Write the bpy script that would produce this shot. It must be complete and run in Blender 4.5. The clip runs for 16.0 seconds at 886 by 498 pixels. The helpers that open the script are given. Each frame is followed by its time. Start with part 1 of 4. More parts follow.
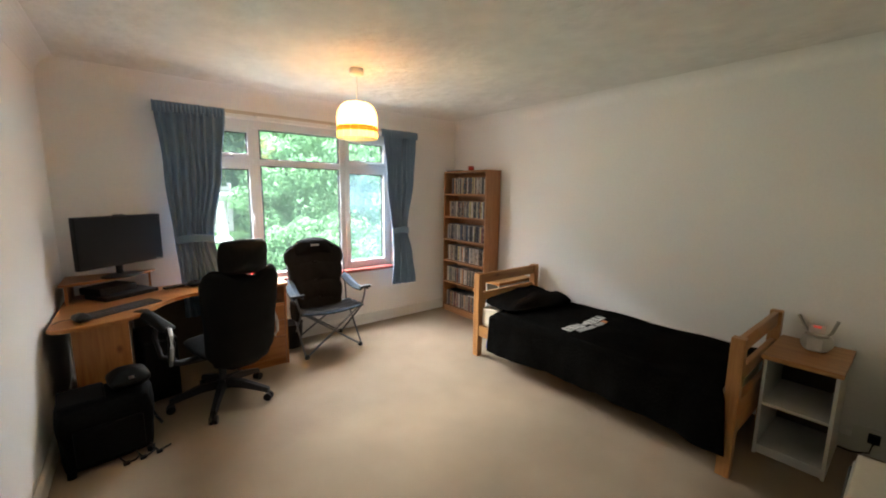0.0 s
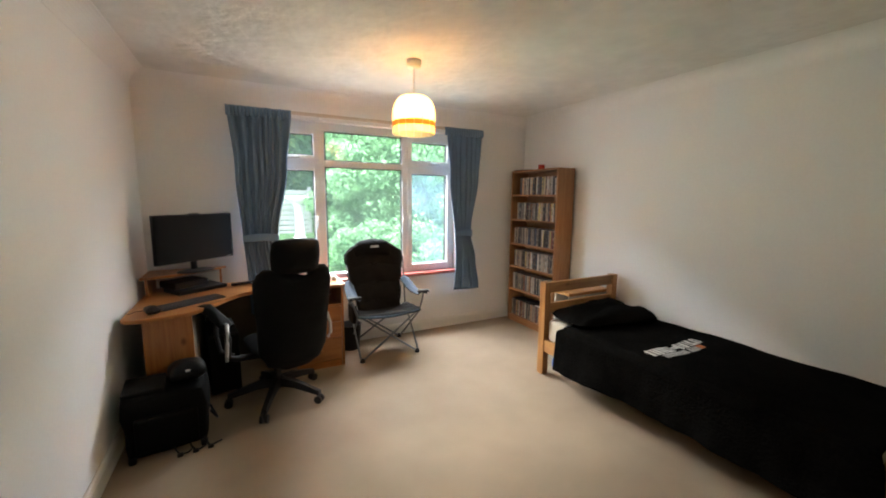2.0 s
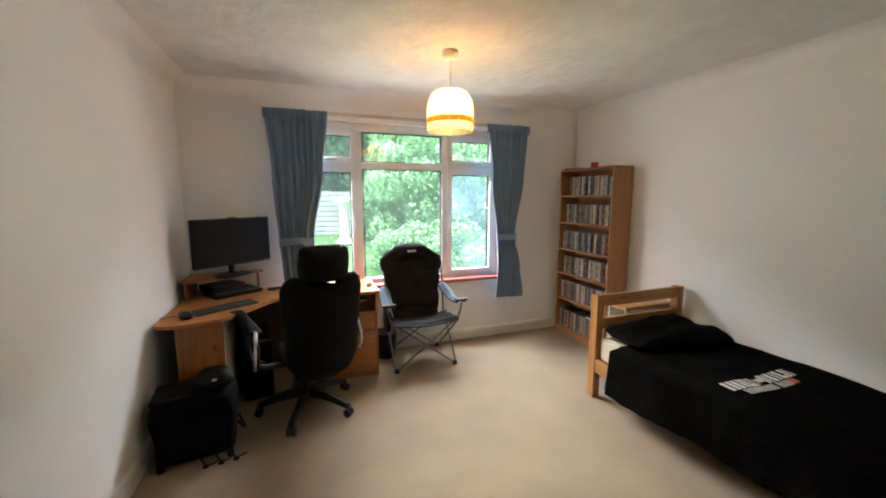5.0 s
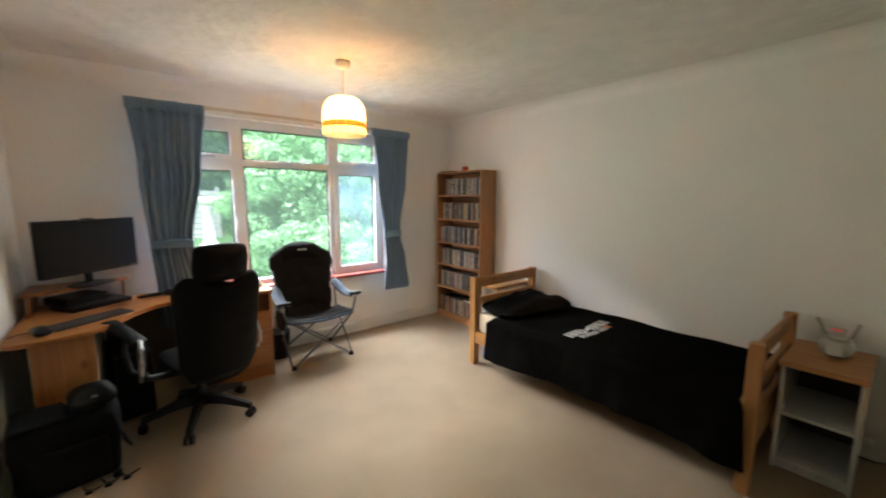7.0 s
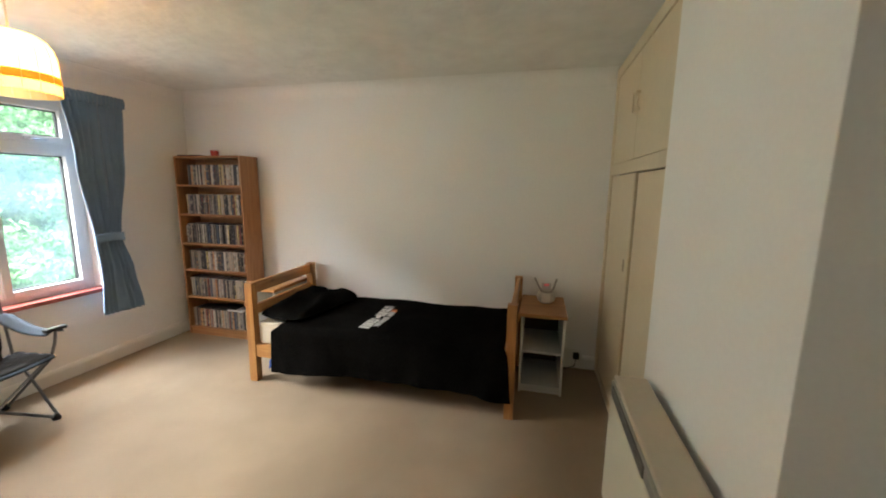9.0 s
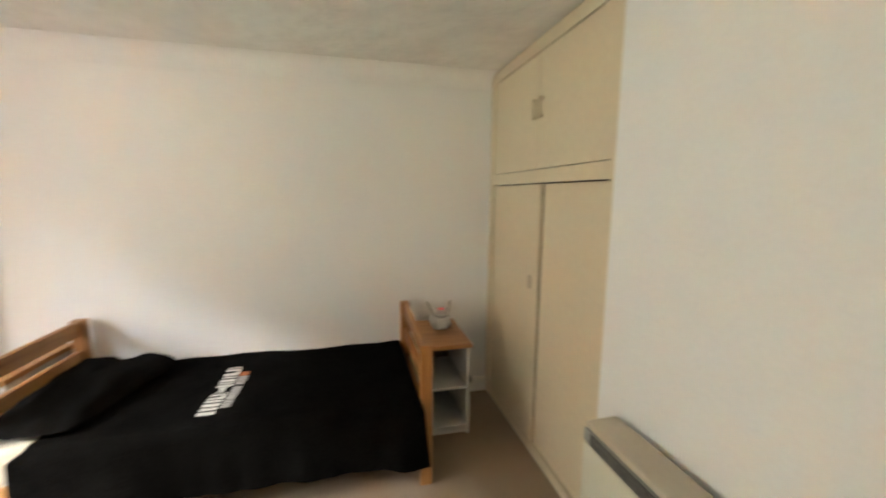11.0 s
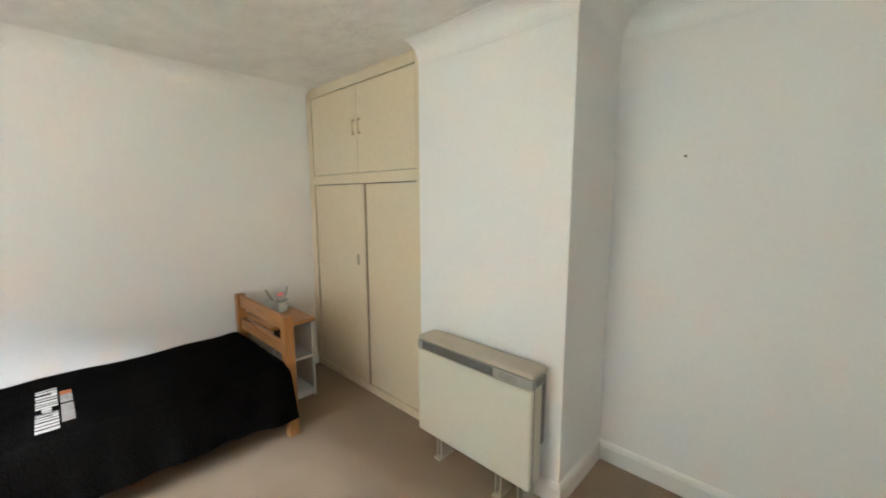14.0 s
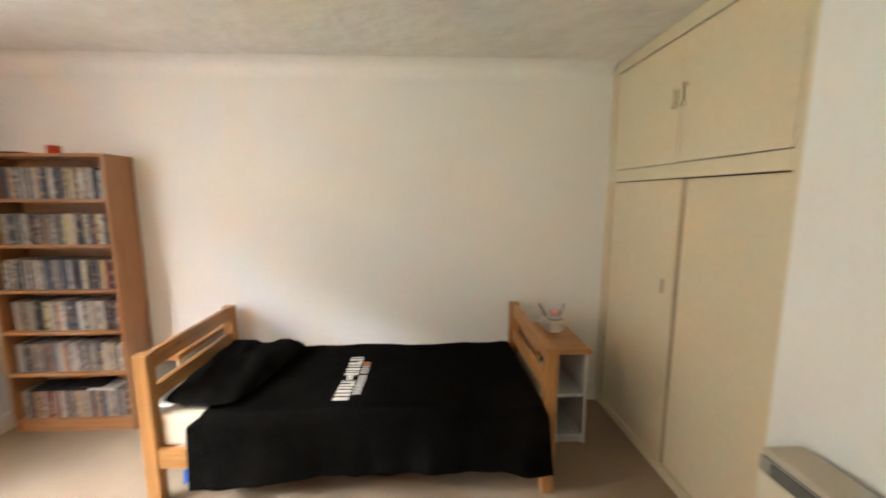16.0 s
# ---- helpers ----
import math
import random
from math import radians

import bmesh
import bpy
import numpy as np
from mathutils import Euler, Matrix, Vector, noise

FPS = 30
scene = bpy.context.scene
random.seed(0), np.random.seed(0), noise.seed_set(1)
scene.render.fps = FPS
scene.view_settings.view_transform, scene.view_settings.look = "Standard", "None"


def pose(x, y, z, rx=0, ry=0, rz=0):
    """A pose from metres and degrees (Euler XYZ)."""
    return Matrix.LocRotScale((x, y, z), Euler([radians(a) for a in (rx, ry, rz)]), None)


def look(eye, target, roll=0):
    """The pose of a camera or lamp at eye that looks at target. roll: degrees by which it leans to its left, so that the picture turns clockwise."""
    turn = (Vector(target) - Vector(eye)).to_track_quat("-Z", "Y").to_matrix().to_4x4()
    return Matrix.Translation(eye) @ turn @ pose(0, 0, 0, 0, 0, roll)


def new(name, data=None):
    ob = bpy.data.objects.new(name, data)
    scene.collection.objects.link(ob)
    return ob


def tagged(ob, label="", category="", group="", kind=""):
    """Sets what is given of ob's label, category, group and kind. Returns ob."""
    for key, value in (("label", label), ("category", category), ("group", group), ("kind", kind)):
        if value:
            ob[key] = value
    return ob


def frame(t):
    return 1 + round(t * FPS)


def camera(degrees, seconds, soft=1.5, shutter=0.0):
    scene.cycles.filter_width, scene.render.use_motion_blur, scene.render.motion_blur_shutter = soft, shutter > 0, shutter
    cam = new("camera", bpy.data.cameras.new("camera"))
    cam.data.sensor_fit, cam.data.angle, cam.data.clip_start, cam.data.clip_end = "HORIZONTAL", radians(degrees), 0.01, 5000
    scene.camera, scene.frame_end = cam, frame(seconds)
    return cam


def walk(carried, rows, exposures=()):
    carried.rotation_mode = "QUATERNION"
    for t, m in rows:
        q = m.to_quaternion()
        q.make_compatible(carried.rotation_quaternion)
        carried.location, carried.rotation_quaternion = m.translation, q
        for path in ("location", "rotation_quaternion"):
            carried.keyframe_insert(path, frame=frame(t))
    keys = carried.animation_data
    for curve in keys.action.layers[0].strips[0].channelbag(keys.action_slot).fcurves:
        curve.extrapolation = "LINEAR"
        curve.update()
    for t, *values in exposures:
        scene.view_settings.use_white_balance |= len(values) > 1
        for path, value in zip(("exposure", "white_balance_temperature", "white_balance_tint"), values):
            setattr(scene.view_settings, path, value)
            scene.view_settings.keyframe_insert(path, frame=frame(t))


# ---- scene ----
cam = camera(98.5, 16.0, soft=1.9, shutter=0.5)
PATH = [
    (0, (0.341, 0.396, 1.532), (1.574, 1.943, 1.241), 0.7),
    (0.5, (0.385, 0.419, 1.534), (1.605, 1.979, 1.258), 0.7),
    (1, (0.443, 0.462, 1.518), (1.549, 2.106, 1.246), 0.6),
    (1.5, (0.497, 0.483, 1.515), (1.469, 2.208, 1.238), 0.6),
    (2, (0.575, 0.539, 1.487), (1.489, 2.297, 1.218), 0.5),
    (2.5, (0.66, 0.651, 1.506), (1.567, 2.412, 1.23), 0.5),
    (3, (0.709, 0.729, 1.46), (1.596, 2.504, 1.208), 0.1),
    (3.2, (0.719, 0.737, 1.445), (1.565, 2.533, 1.201), 0.2),
    (5.3, (0.745, 0.718, 1.514), (1.428, 2.578, 1.24), 0.1),
    (5.5, (0.706, 0.729, 1.512), (1.522, 2.535, 1.243), 0.1),
    (6, (0.633, 0.724, 1.507), (1.646, 2.428, 1.241), 0.3),
    (6.5, (0.53, 0.614, 1.499), (1.62, 2.27, 1.234), 0.3),
    (7, (0.447, 0.521, 1.496), (1.705, 2.053, 1.228), 0.2),
    (7.5, (0.348, 0.523, 1.485), (1.918, 1.728, 1.205), 0.5),
    (8, (0.279, 0.483, 1.496), (2.053, 1.362, 1.213), 0.3),
    (8.2, (0.267, 0.524, 1.518), (2.096, 1.278, 1.226), 0.5),
    (10.3, (0.786, 1.168, 1.545), (2.746, 1.421, 1.24), 0.3),
    (10.5, (0.85, 1.196, 1.557), (2.822, 1.353, 1.263), 0.4),
    (11, (0.907, 1.285, 1.564), (2.832, 0.822, 1.282), 0.5),
    (11.5, (0.826, 1.42, 1.581), (2.499, 0.359, 1.307), 0.4),
    (12, (0.694, 1.545, 1.559), (2.181, 0.233, 1.298), 0.2),
    (12.5, (0.563, 1.716, 1.545), (1.988, 0.339, 1.273), 0.0),
    (13, (0.49, 1.849, 1.534), (1.805, 0.368, 1.259), 0.0),
    (13.5, (0.441, 1.966, 1.528), (1.722, 0.456, 1.25), -0.0),
    (14, (0.474, 1.914, 1.535), (1.842, 0.481, 1.262), -0.1),
    (14.5, (0.529, 1.766, 1.532), (2.049, 0.494, 1.261), -0.0),
    (15, (0.644, 1.705, 1.557), (2.336, 0.678, 1.267), -0.1),
    (15.5, (0.866, 1.626, 1.552), (2.747, 1.008, 1.274), -0.0),
    (16, (0.973, 1.548, 1.545), (2.951, 1.459, 1.267), 0.0),
]
EXPOSURES = [(0, 2.45, 6350, 11), (3.0, 2.33, 6350, 11), (5.5, 2.33, 6350, 11), (7.0, 2.38, 6400, 10), (8.2, 2.40, 6500, 10), (10.3, 2.88, 6650, 13), (11.2, 3.18, 6350, 12), (12.0, 3.35, 5850, 11), (14.5, 3.35, 5800, 11), (15.2, 3.32, 6000, 12), (16, 3.22, 6500, 14)]
walk(cam, [(t, look(eye, target, roll)) for t, eye, target, roll in PATH], EXPOSURES)


# ---- light ----
world = bpy.data.worlds.new("sky")
scene.world = world
world.use_nodes = True
wn = world.node_tree
sky = wn.nodes.new("ShaderNodeTexSky")
sky.sky_type, sky.sun_disc, sky.sun_elevation, sky.sun_rotation = "NISHITA", False, radians(50), radians(200)
wn.links.new(sky.outputs[0], wn.nodes["Background"].inputs[0])
wn.nodes["Background"].inputs[1].default_value = 0.08


def lamp(name, kind, energy, colour, m, size=0.1, size_y=None):
    data = bpy.data.lights.new(name, kind)
    data.energy, data.color = energy, colour
    if kind == "AREA":
        data.shape, data.size, data.size_y = "RECTANGLE", size, size_y or size
    elif kind == "SUN":
        data.angle = size
    else:
        data.shadow_soft_size = size
    ob = new(name, data)
    ob.matrix_world = m
    return ob


lamp("sun", "SUN", 1.4, (1, 0.96, 0.9), look((0, 0, 9), (1.2, 3.5, 0)), radians(12))
# the open sky over the garden
lamp("sky_light", "AREA", 3200, (0.97, 0.98, 0.93), look((1.7, 24.0, 13.9), (1.7, 4.4, 0.7)), 28.0, 2.2)
lamp("high_sky_light", "AREA", 1550, (0.84, 0.92, 1.0), look((2.0, 6.3, 5.0), (1.75, 3.1, 1.25)), 10.5, 3.6)
# the garden's and the sky's daylight coming in through the window opening
lamp("window_daylight", "AREA", 6.2, (1.0, 0.97, 0.86), look((1.695, 4.53, 1.42), (1.695, 0.53, -0.6)), 1.95, 1.40)
lamp("pendant_bulb_light", "POINT", 2.2, (1.0, 0.48, 0.14), pose(1.67, 3.105, 2.065), 0.055)

# ---- materials ----


def shader(name):
    m = bpy.data.materials.new(name)
    m.use_nodes = True
    nt = m.node_tree
    return m, nt, nt.nodes["Principled BSDF"]


def node(nt, kind, **inputs):
    n = nt.nodes.new(kind)
    for key, value in inputs.items():
        n.inputs[key.replace("_", " ")].default_value = value
    return n


def rgba(c):
    return (*c, 1)


def ramp(nt, fac, stops, constant=False):
    r = nt.nodes.new("ShaderNodeValToRGB")
    if constant:
        r.color_ramp.interpolation = "CONSTANT"
    while len(r.color_ramp.elements) < len(stops):
        r.color_ramp.elements.new(0.5)
    for e, (p, c) in zip(r.color_ramp.elements, stops):
        e.position, e.color = p, rgba(c)
    nt.links.new(fac, r.inputs[0])
    return r


def plain(name, c, rough=0.6, vary=0.12, scale=40, big=3.0, bump=0.1, depth=0.002, metal=0.0, sheen=0.0, spec=0.5, stretch=(1, 1, 1)):
    """A surface with fine grain and broad unevenness of tone, and fine relief."""
    m, nt, p = shader(name)
    tc = nt.nodes.new("ShaderNodeTexCoord")
    mp = nt.nodes.new("ShaderNodeMapping")
    mp.inputs["Scale"].default_value = stretch
    nt.links.new(tc.outputs["Object"], mp.inputs[0])
    fine = node(nt, "ShaderNodeTexNoise", Scale=scale, Detail=4.0)
    broad = node(nt, "ShaderNodeTexNoise", Scale=big, Detail=3.0)
    nt.links.new(mp.outputs[0], fine.inputs["Vector"])
    nt.links.new(tc.outputs["Object"], broad.inputs["Vector"])
    mix = nt.nodes.new("ShaderNodeMath")
    mix.operation = "ADD"
    nt.links.new(fine.outputs[0], mix.inputs[0])
    nt.links.new(broad.outputs[0], mix.inputs[1])
    half = nt.nodes.new("ShaderNodeMath")
    half.operation = "MULTIPLY"
    half.inputs[1].default_value = 0.5
    nt.links.new(mix.outputs[0], half.inputs[0])
    lo, hi = [v * (1 - vary) for v in c], [min(1, v * (1 + vary)) for v in c]
    r = ramp(nt, half.outputs[0], [(0.3, lo), (0.7, hi)])
    nt.links.new(r.outputs[0], p.inputs["Base Color"])
    p.inputs["Roughness"].default_value, p.inputs["Metallic"].default_value = rough, metal
    p.inputs["Sheen Weight"].default_value, p.inputs["Specular IOR Level"].default_value = sheen, spec
    if bump:
        b = node(nt, "ShaderNodeBump", Strength=bump, Distance=depth)
        nt.links.new(fine.outputs[0], b.inputs["Height"])
        nt.links.new(b.outputs[0], p.inputs["Normal"])
    return m


def wood(name, dark, light, axis=2, rough=0.42, scale=1.0, knots=True):
    """Varnished timber with its grain along one axis of the object."""
    m, nt, p = shader(name)
    tc = nt.nodes.new("ShaderNodeTexCoord")
    oi = nt.nodes.new("ShaderNodeObjectInfo")
    add = nt.nodes.new("ShaderNodeVectorMath")
    nt.links.new(tc.outputs["Object"], add.inputs[0])
    nt.links.new(oi.outputs["Random"], add.inputs[1])
    mp = nt.nodes.new("ShaderNodeMapping")
    s = [14 * scale] * 3
    s[axis] = 0.9 * scale
    mp.inputs["Scale"].default_value = s
    nt.links.new(add.outputs[0], mp.inputs[0])
    n1 = node(nt, "ShaderNodeTexNoise", Scale=2.2, Detail=6.0, Roughness=0.6, Distortion=0.6)
    nt.links.new(mp.outputs[0], n1.inputs["Vector"])
    n2 = node(nt, "ShaderNodeTexNoise", Scale=9.0, Detail=3.0)
    nt.links.new(mp.outputs[0], n2.inputs["Vector"])
    mixv = nt.nodes.new("ShaderNodeMath")
    mixv.operation = "MULTIPLY_ADD"
    mixv.inputs[1].default_value = 0.35
    nt.links.new(n2.outputs[0], mixv.inputs[0])
    nt.links.new(n1.outputs[0], mixv.inputs[2])
    r = ramp(nt, mixv.outputs[0], [(0.45, dark), (0.62, [(a + b) / 2 for a, b in zip(dark, light)]), (0.85, light)])
    out = r.outputs[0]
    if knots:
        v = node(nt, "ShaderNodeTexVoronoi", Scale=5.0)
        ms = nt.nodes.new("ShaderNodeMapping")
        ks = [1.0] * 3
        ks[axis] = 0.6
        ms.inputs["Scale"].default_value = ks
        nt.links.new(add.outputs[0], ms.inputs[0])
        nt.links.new(ms.outputs[0], v.inputs["Vector"])
        kr = ramp(nt, v.outputs["Distance"], [(0.03, (0.45, 0.35, 0.28)), (0.11, (1, 1, 1))])
        mul = nt.nodes.new("ShaderNodeMix")
        mul.data_type, mul.blend_type = "RGBA", "MULTIPLY"
        mul.inputs[0].default_value = 1.0
        nt.links.new(out, mul.inputs[6])
        nt.links.new(kr.outputs[0], mul.inputs[7])
        out = mul.outputs[2]
    nt.links.new(out, p.inputs["Base Color"])
    p.inputs["Roughness"].default_value = rough
    b = node(nt, "ShaderNodeBump", Strength=0.12, Distance=0.001)
    nt.links.new(n1.outputs[0], b.inputs["Height"])
    nt.links.new(b.outputs[0], p.inputs["Normal"])
    return m


PAINT = plain("wall_paint", (0.87, 0.855, 0.835), 0.75, 0.03, 60, 1.2, 0.25, 0.002)
ARTEX = plain("textured_ceiling_paint", (0.78, 0.765, 0.735), 0.85, 0.09, 7, 1.8, 0.7, 0.025)
COVE = plain("coving_paint", (0.86, 0.845, 0.825), 0.7, 0.03, 30, 2, 0.1)
CARPET = plain("beige_carpet", (0.36, 0.272, 0.188), 0.95, 0.16, 300, 2.4, 0.9, 0.008, spec=0.15)
GLOSS = plain("white_gloss_paint", (0.82, 0.80, 0.76), 0.35, 0.02, 20, 2, 0.03)
CREAM = plain("cream_cupboard_paint", (0.72, 0.61, 0.435), 0.45, 0.05, 30, 1.5, 0.08)
AGEDSHADE = plain("aged_cream_and_gap_shade", (0.42, 0.33, 0.22), 0.55, 0.15, 30, 4)
# dark brown that stands for shade inside the cupboard and under the desk
GAPSHADE = plain("gap_shade_dark", (0.10, 0.075, 0.05), 0.9, 0.1)
UPVC = plain("white_upvc", (0.76, 0.765, 0.77), 0.3, 0.02, 10, 2, 0.0)
RUBBER = plain("black_gasket", (0.03, 0.03, 0.03), 0.6, 0.1)
REDSILL = plain("red_tile_sill", (0.36, 0.09, 0.07), 0.35, 0.2, 25, 6, 0.1)
PINE_X = wood("pine_x", (0.30, 0.122, 0.036), (0.45, 0.222, 0.073), 0)
PINE_Y = wood("pine_y", (0.30, 0.122, 0.036), (0.45, 0.222, 0.073), 1)
PINE_Z = wood("pine_z", (0.30, 0.122, 0.036), (0.45, 0.222, 0.073), 2)
DESK_X = wood("desk_pine_x", (0.26, 0.085, 0.02), (0.40, 0.165, 0.045), 0, 0.35)
DESK_Z = wood("desk_pine_z", (0.26, 0.085, 0.02), (0.40, 0.165, 0.045), 2, 0.35)
OAK_Z = wood("oak_veneer_z", (0.27, 0.115, 0.04), (0.40, 0.19, 0.075), 2, 0.45, 1.5, False)
OAK_Y = wood("oak_veneer_y", (0.30, 0.13, 0.045), (0.44, 0.21, 0.085), 1, 0.45, 1.5, False)
BLACKCLOTH = plain("black_blanket_cloth", (0.0062, 0.0059, 0.0054), 0.95, 0.5, 70, 7, 1.0, 0.006, spec=0.0)
PILLOWCLOTH = plain("black_pillow_cloth", (0.0078, 0.0075, 0.007), 0.9, 0.4, 70, 6, 0.8, 0.002, spec=0.0)
PRINT = plain("white_print", (0.66, 0.65, 0.62), 0.8, 0.15, 90, 20, 0.2)
PRINTGREY = plain("grey_print", (0.40, 0.39, 0.38), 0.8, 0.25, 90, 20, 0.2)
PRINTRED = plain("orange_print", (0.55, 0.16, 0.05), 0.8, 0.2)
TICKING = plain("cream_mattress_cloth", (0.70, 0.62, 0.48), 0.9, 0.06, 120, 4, 0.3)
BLUEFLEECE = plain("blue_fleece", (0.03, 0.08, 0.28), 0.95, 0.3, 60, 8, 0.6)
CURTAIN = plain("blue_curtain_cloth", (0.155, 0.24, 0.36), 0.9, 0.10, 140, 6, 0.35, 0.002, sheen=0.2)
WHITEBOARD = plain("white_laminate", (0.60, 0.60, 0.57), 0.4, 0.04, 20, 3, 0.03)
BLACKLEATHER = plain("black_leather", (0.0036, 0.0037, 0.0039), 0.52, 0.4, 90, 6, 0.35, 0.003, spec=0.1)
BLACKPLASTIC = plain("black_plastic", (0.008, 0.008, 0.009), 0.4, 0.3, 80, 8, 0.1, spec=0.3)
CHROME = plain("brushed_metal", (0.55, 0.55, 0.56), 0.28, 0.1, 60, 8, 0.05, metal=1.0)
STEEL = plain("grey_tube_paint", (0.20, 0.21, 0.23), 0.35, 0.15, 50, 8, 0.05, metal=0.6)
SCREEN = plain("dark_screen", (0.006, 0.007, 0.009), 0.3, 0.1, 20, 2, 0.0, spec=0.25)
BAG = plain("black_bag_fabric", (0.005, 0.005, 0.005), 0.85, 0.5, 60, 6, 0.5, 0.002, spec=0.08)
CAMP = plain("dark_grey_canvas", (0.018, 0.0160, 0.0145), 0.9, 0.3, 150, 6, 0.4, 0.002, spec=0.1)
CAMPBLUE = plain("slate_blue_canvas", (0.045, 0.062, 0.085), 0.9, 0.2, 150, 6, 0.4, 0.002)
HEATER = plain("cream_heater_enamel", (0.70, 0.67, 0.55), 0.4, 0.03, 40, 2, 0.03)
HEATERTOP = plain("beige_heater_plastic", (0.52, 0.46, 0.36), 0.5, 0.05, 40, 4, 0.05)
GRILLE = plain("grey_grille", (0.22, 0.215, 0.20), 0.5, 0.1, 60, 8, 0.05)
GRILLEDARK = plain("dark_grille_slot", (0.05, 0.05, 0.048), 0.7, 0.1)
GREYPLASTIC = plain("grey_panel_plastic", (0.36, 0.35, 0.32), 0.45, 0.06)

# ---- building helpers ----


def box(bm, x0, x1, y0, y1, z0, z1, bevel=0.0, m=None):
    r = bmesh.ops.create_cube(bm, size=1.0)
    vs = r["verts"]
    bmesh.ops.transform(bm, verts=vs, matrix=Matrix.Translation(((x0 + x1) / 2, (y0 + y1) / 2, (z0 + z1) / 2)) @ Matrix.Diagonal((abs(x1 - x0), abs(y1 - y0), abs(z1 - z0), 1)))
    if bevel:
        es = list({e for v in vs for e in v.link_edges})
        out = bmesh.ops.bevel(bm, geom=es, offset=bevel, segments=2, affect="EDGES", profile=0.6)
        vs = list({v for f in out["faces"] for v in f.verts} | {v for v in vs if v.is_valid})
    if m is not None:
        bmesh.ops.transform(bm, verts=vs, matrix=m)
    return bm


def B(*a, **k):
    return box(bmesh.new(), *a, **k)


def cyl(bm, p, q, r, r2=None, seg=16):
    p, q = Vector(p), Vector(q)
    d = q - p
    m = Matrix.Translation((p + q) / 2) @ d.to_track_quat("Z", "Y").to_matrix().to_4x4()
    bmesh.ops.create_cone(bm, cap_ends=True, segments=seg, radius1=r, radius2=r if r2 is None else r2, depth=d.length, matrix=m)
    return bm


def tube(bm, pts, r, seg=8):
    """A round bar along a line of points."""
    pts = [Vector(p) for p in pts]
    rings = []
    for i, p in enumerate(pts):
        d = (pts[min(i + 1, len(pts) - 1)] - pts[max(i - 1, 0)]).normalized()
        a = d.cross(Vector((0, 0, 1)) if abs(d.z) < 0.9 else Vector((1, 0, 0))).normalized()
        b = d.cross(a)
        rings.append([bm.verts.new(p + r * (a * math.cos(t) + b * math.sin(t))) for t in (2 * math.pi * k / seg for k in range(seg))])
    for u, v in zip(rings, rings[1:]):
        for k in range(seg):
            bm.faces.new((u[k], u[(k + 1) % seg], v[(k + 1) % seg], v[k]))
    bm.faces.new(rings[0][::-1])
    bm.faces.new(rings[-1])
    return bm


def lathe(bm, profile, seg=32, centre=(0, 0, 0)):
    c = Vector(centre)
    rings = [[bm.verts.new(c + Vector((r * math.cos(a), r * math.sin(a), z))) for a in (2 * math.pi * k / seg for k in range(seg))] for r, z in profile]
    for u, v in zip(rings, rings[1:]):
        for k in range(seg):
            bm.faces.new((u[k], u[(k + 1) % seg], v[(k + 1) % seg], v[k]))
    return bm


def grid(bm, nu, nv, f):
    vs = [[bm.verts.new(f(i / nu, j / nv)) for j in range(nv + 1)] for i in range(nu + 1)]
    for i in range(nu):
        for j in range(nv):
            bm.faces.new((vs[i][j], vs[i + 1][j], vs[i + 1][j + 1], vs[i][j + 1]))
    return bm


def sheet(nu, nv, f, off):
    """A cloth with two faces, the second set off by a fixed step, and closed edges."""
    bm = bmesh.new()
    off = Vector(off)
    a = [[bm.verts.new(f(i / nu, j / nv)) for j in range(nv + 1)] for i in range(nu + 1)]
    b = [[bm.verts.new(v.co + off) for v in col] for col in a]
    for i in range(nu):
        for j in range(nv):
            bm.faces.new((a[i][j], a[i + 1][j], a[i + 1][j + 1], a[i][j + 1]))
            bm.faces.new((b[i][j], b[i][j + 1], b[i + 1][j + 1], b[i + 1][j]))
    for i in range(nu):
        for j in (0, nv):
            bm.faces.new((a[i][j], a[i + 1][j], b[i + 1][j], b[i][j]))
    for j in range(nv):
        for i in (0, nu):
            bm.faces.new((a[i][j], a[i][j + 1], b[i][j + 1], b[i][j]))
    return bm


def thicken(bm, t):
    bmesh.ops.recalc_face_normals(bm, faces=bm.faces[:])
    bmesh.ops.solidify(bm, geom=bm.faces[:], thickness=t)
    return bm


def prism(bm, outline, z0, z1):
    """An upright slab over an outline of (x, y)."""
    lo = [bm.verts.new((x, y, z0)) for x, y in outline]
    hi = [bm.verts.new((x, y, z1)) for x, y in outline]
    bm.faces.new(lo[::-1])
    bm.faces.new(hi)
    n = len(outline)
    for i in range(n):
        bm.faces.new((lo[i], lo[(i + 1) % n], hi[(i + 1) % n], hi[i]))
    return bm


def mesh(name, bm, material, smooth=False):
    bmesh.ops.recalc_face_normals(bm, faces=bm.faces[:])
    me = bpy.data.meshes.new(name)
    bm.to_mesh(me)
    bm.free()
    me.materials.append(material)
    if smooth:
        for f in me.polygons:
            f.use_smooth = True
    return new(name, me)


def part(name, bm, material, parent, label="", smooth=False):
    ob = mesh(name, bm, material, smooth)
    ob.parent = parent
    if label:
        ob["label"] = label
    return ob


def thing(name, label, category, m=None, group="", kind=""):
    ob = new(name)
    ob.empty_display_size = 0.1
    if m is not None:
        ob.matrix_world = m
    return tagged(ob, label, category, group, kind)


def solid(name, bm, material, label, category="", kind="", group="", smooth=False):
    return tagged(mesh(name, bm, material, smooth), label, category, group, kind)


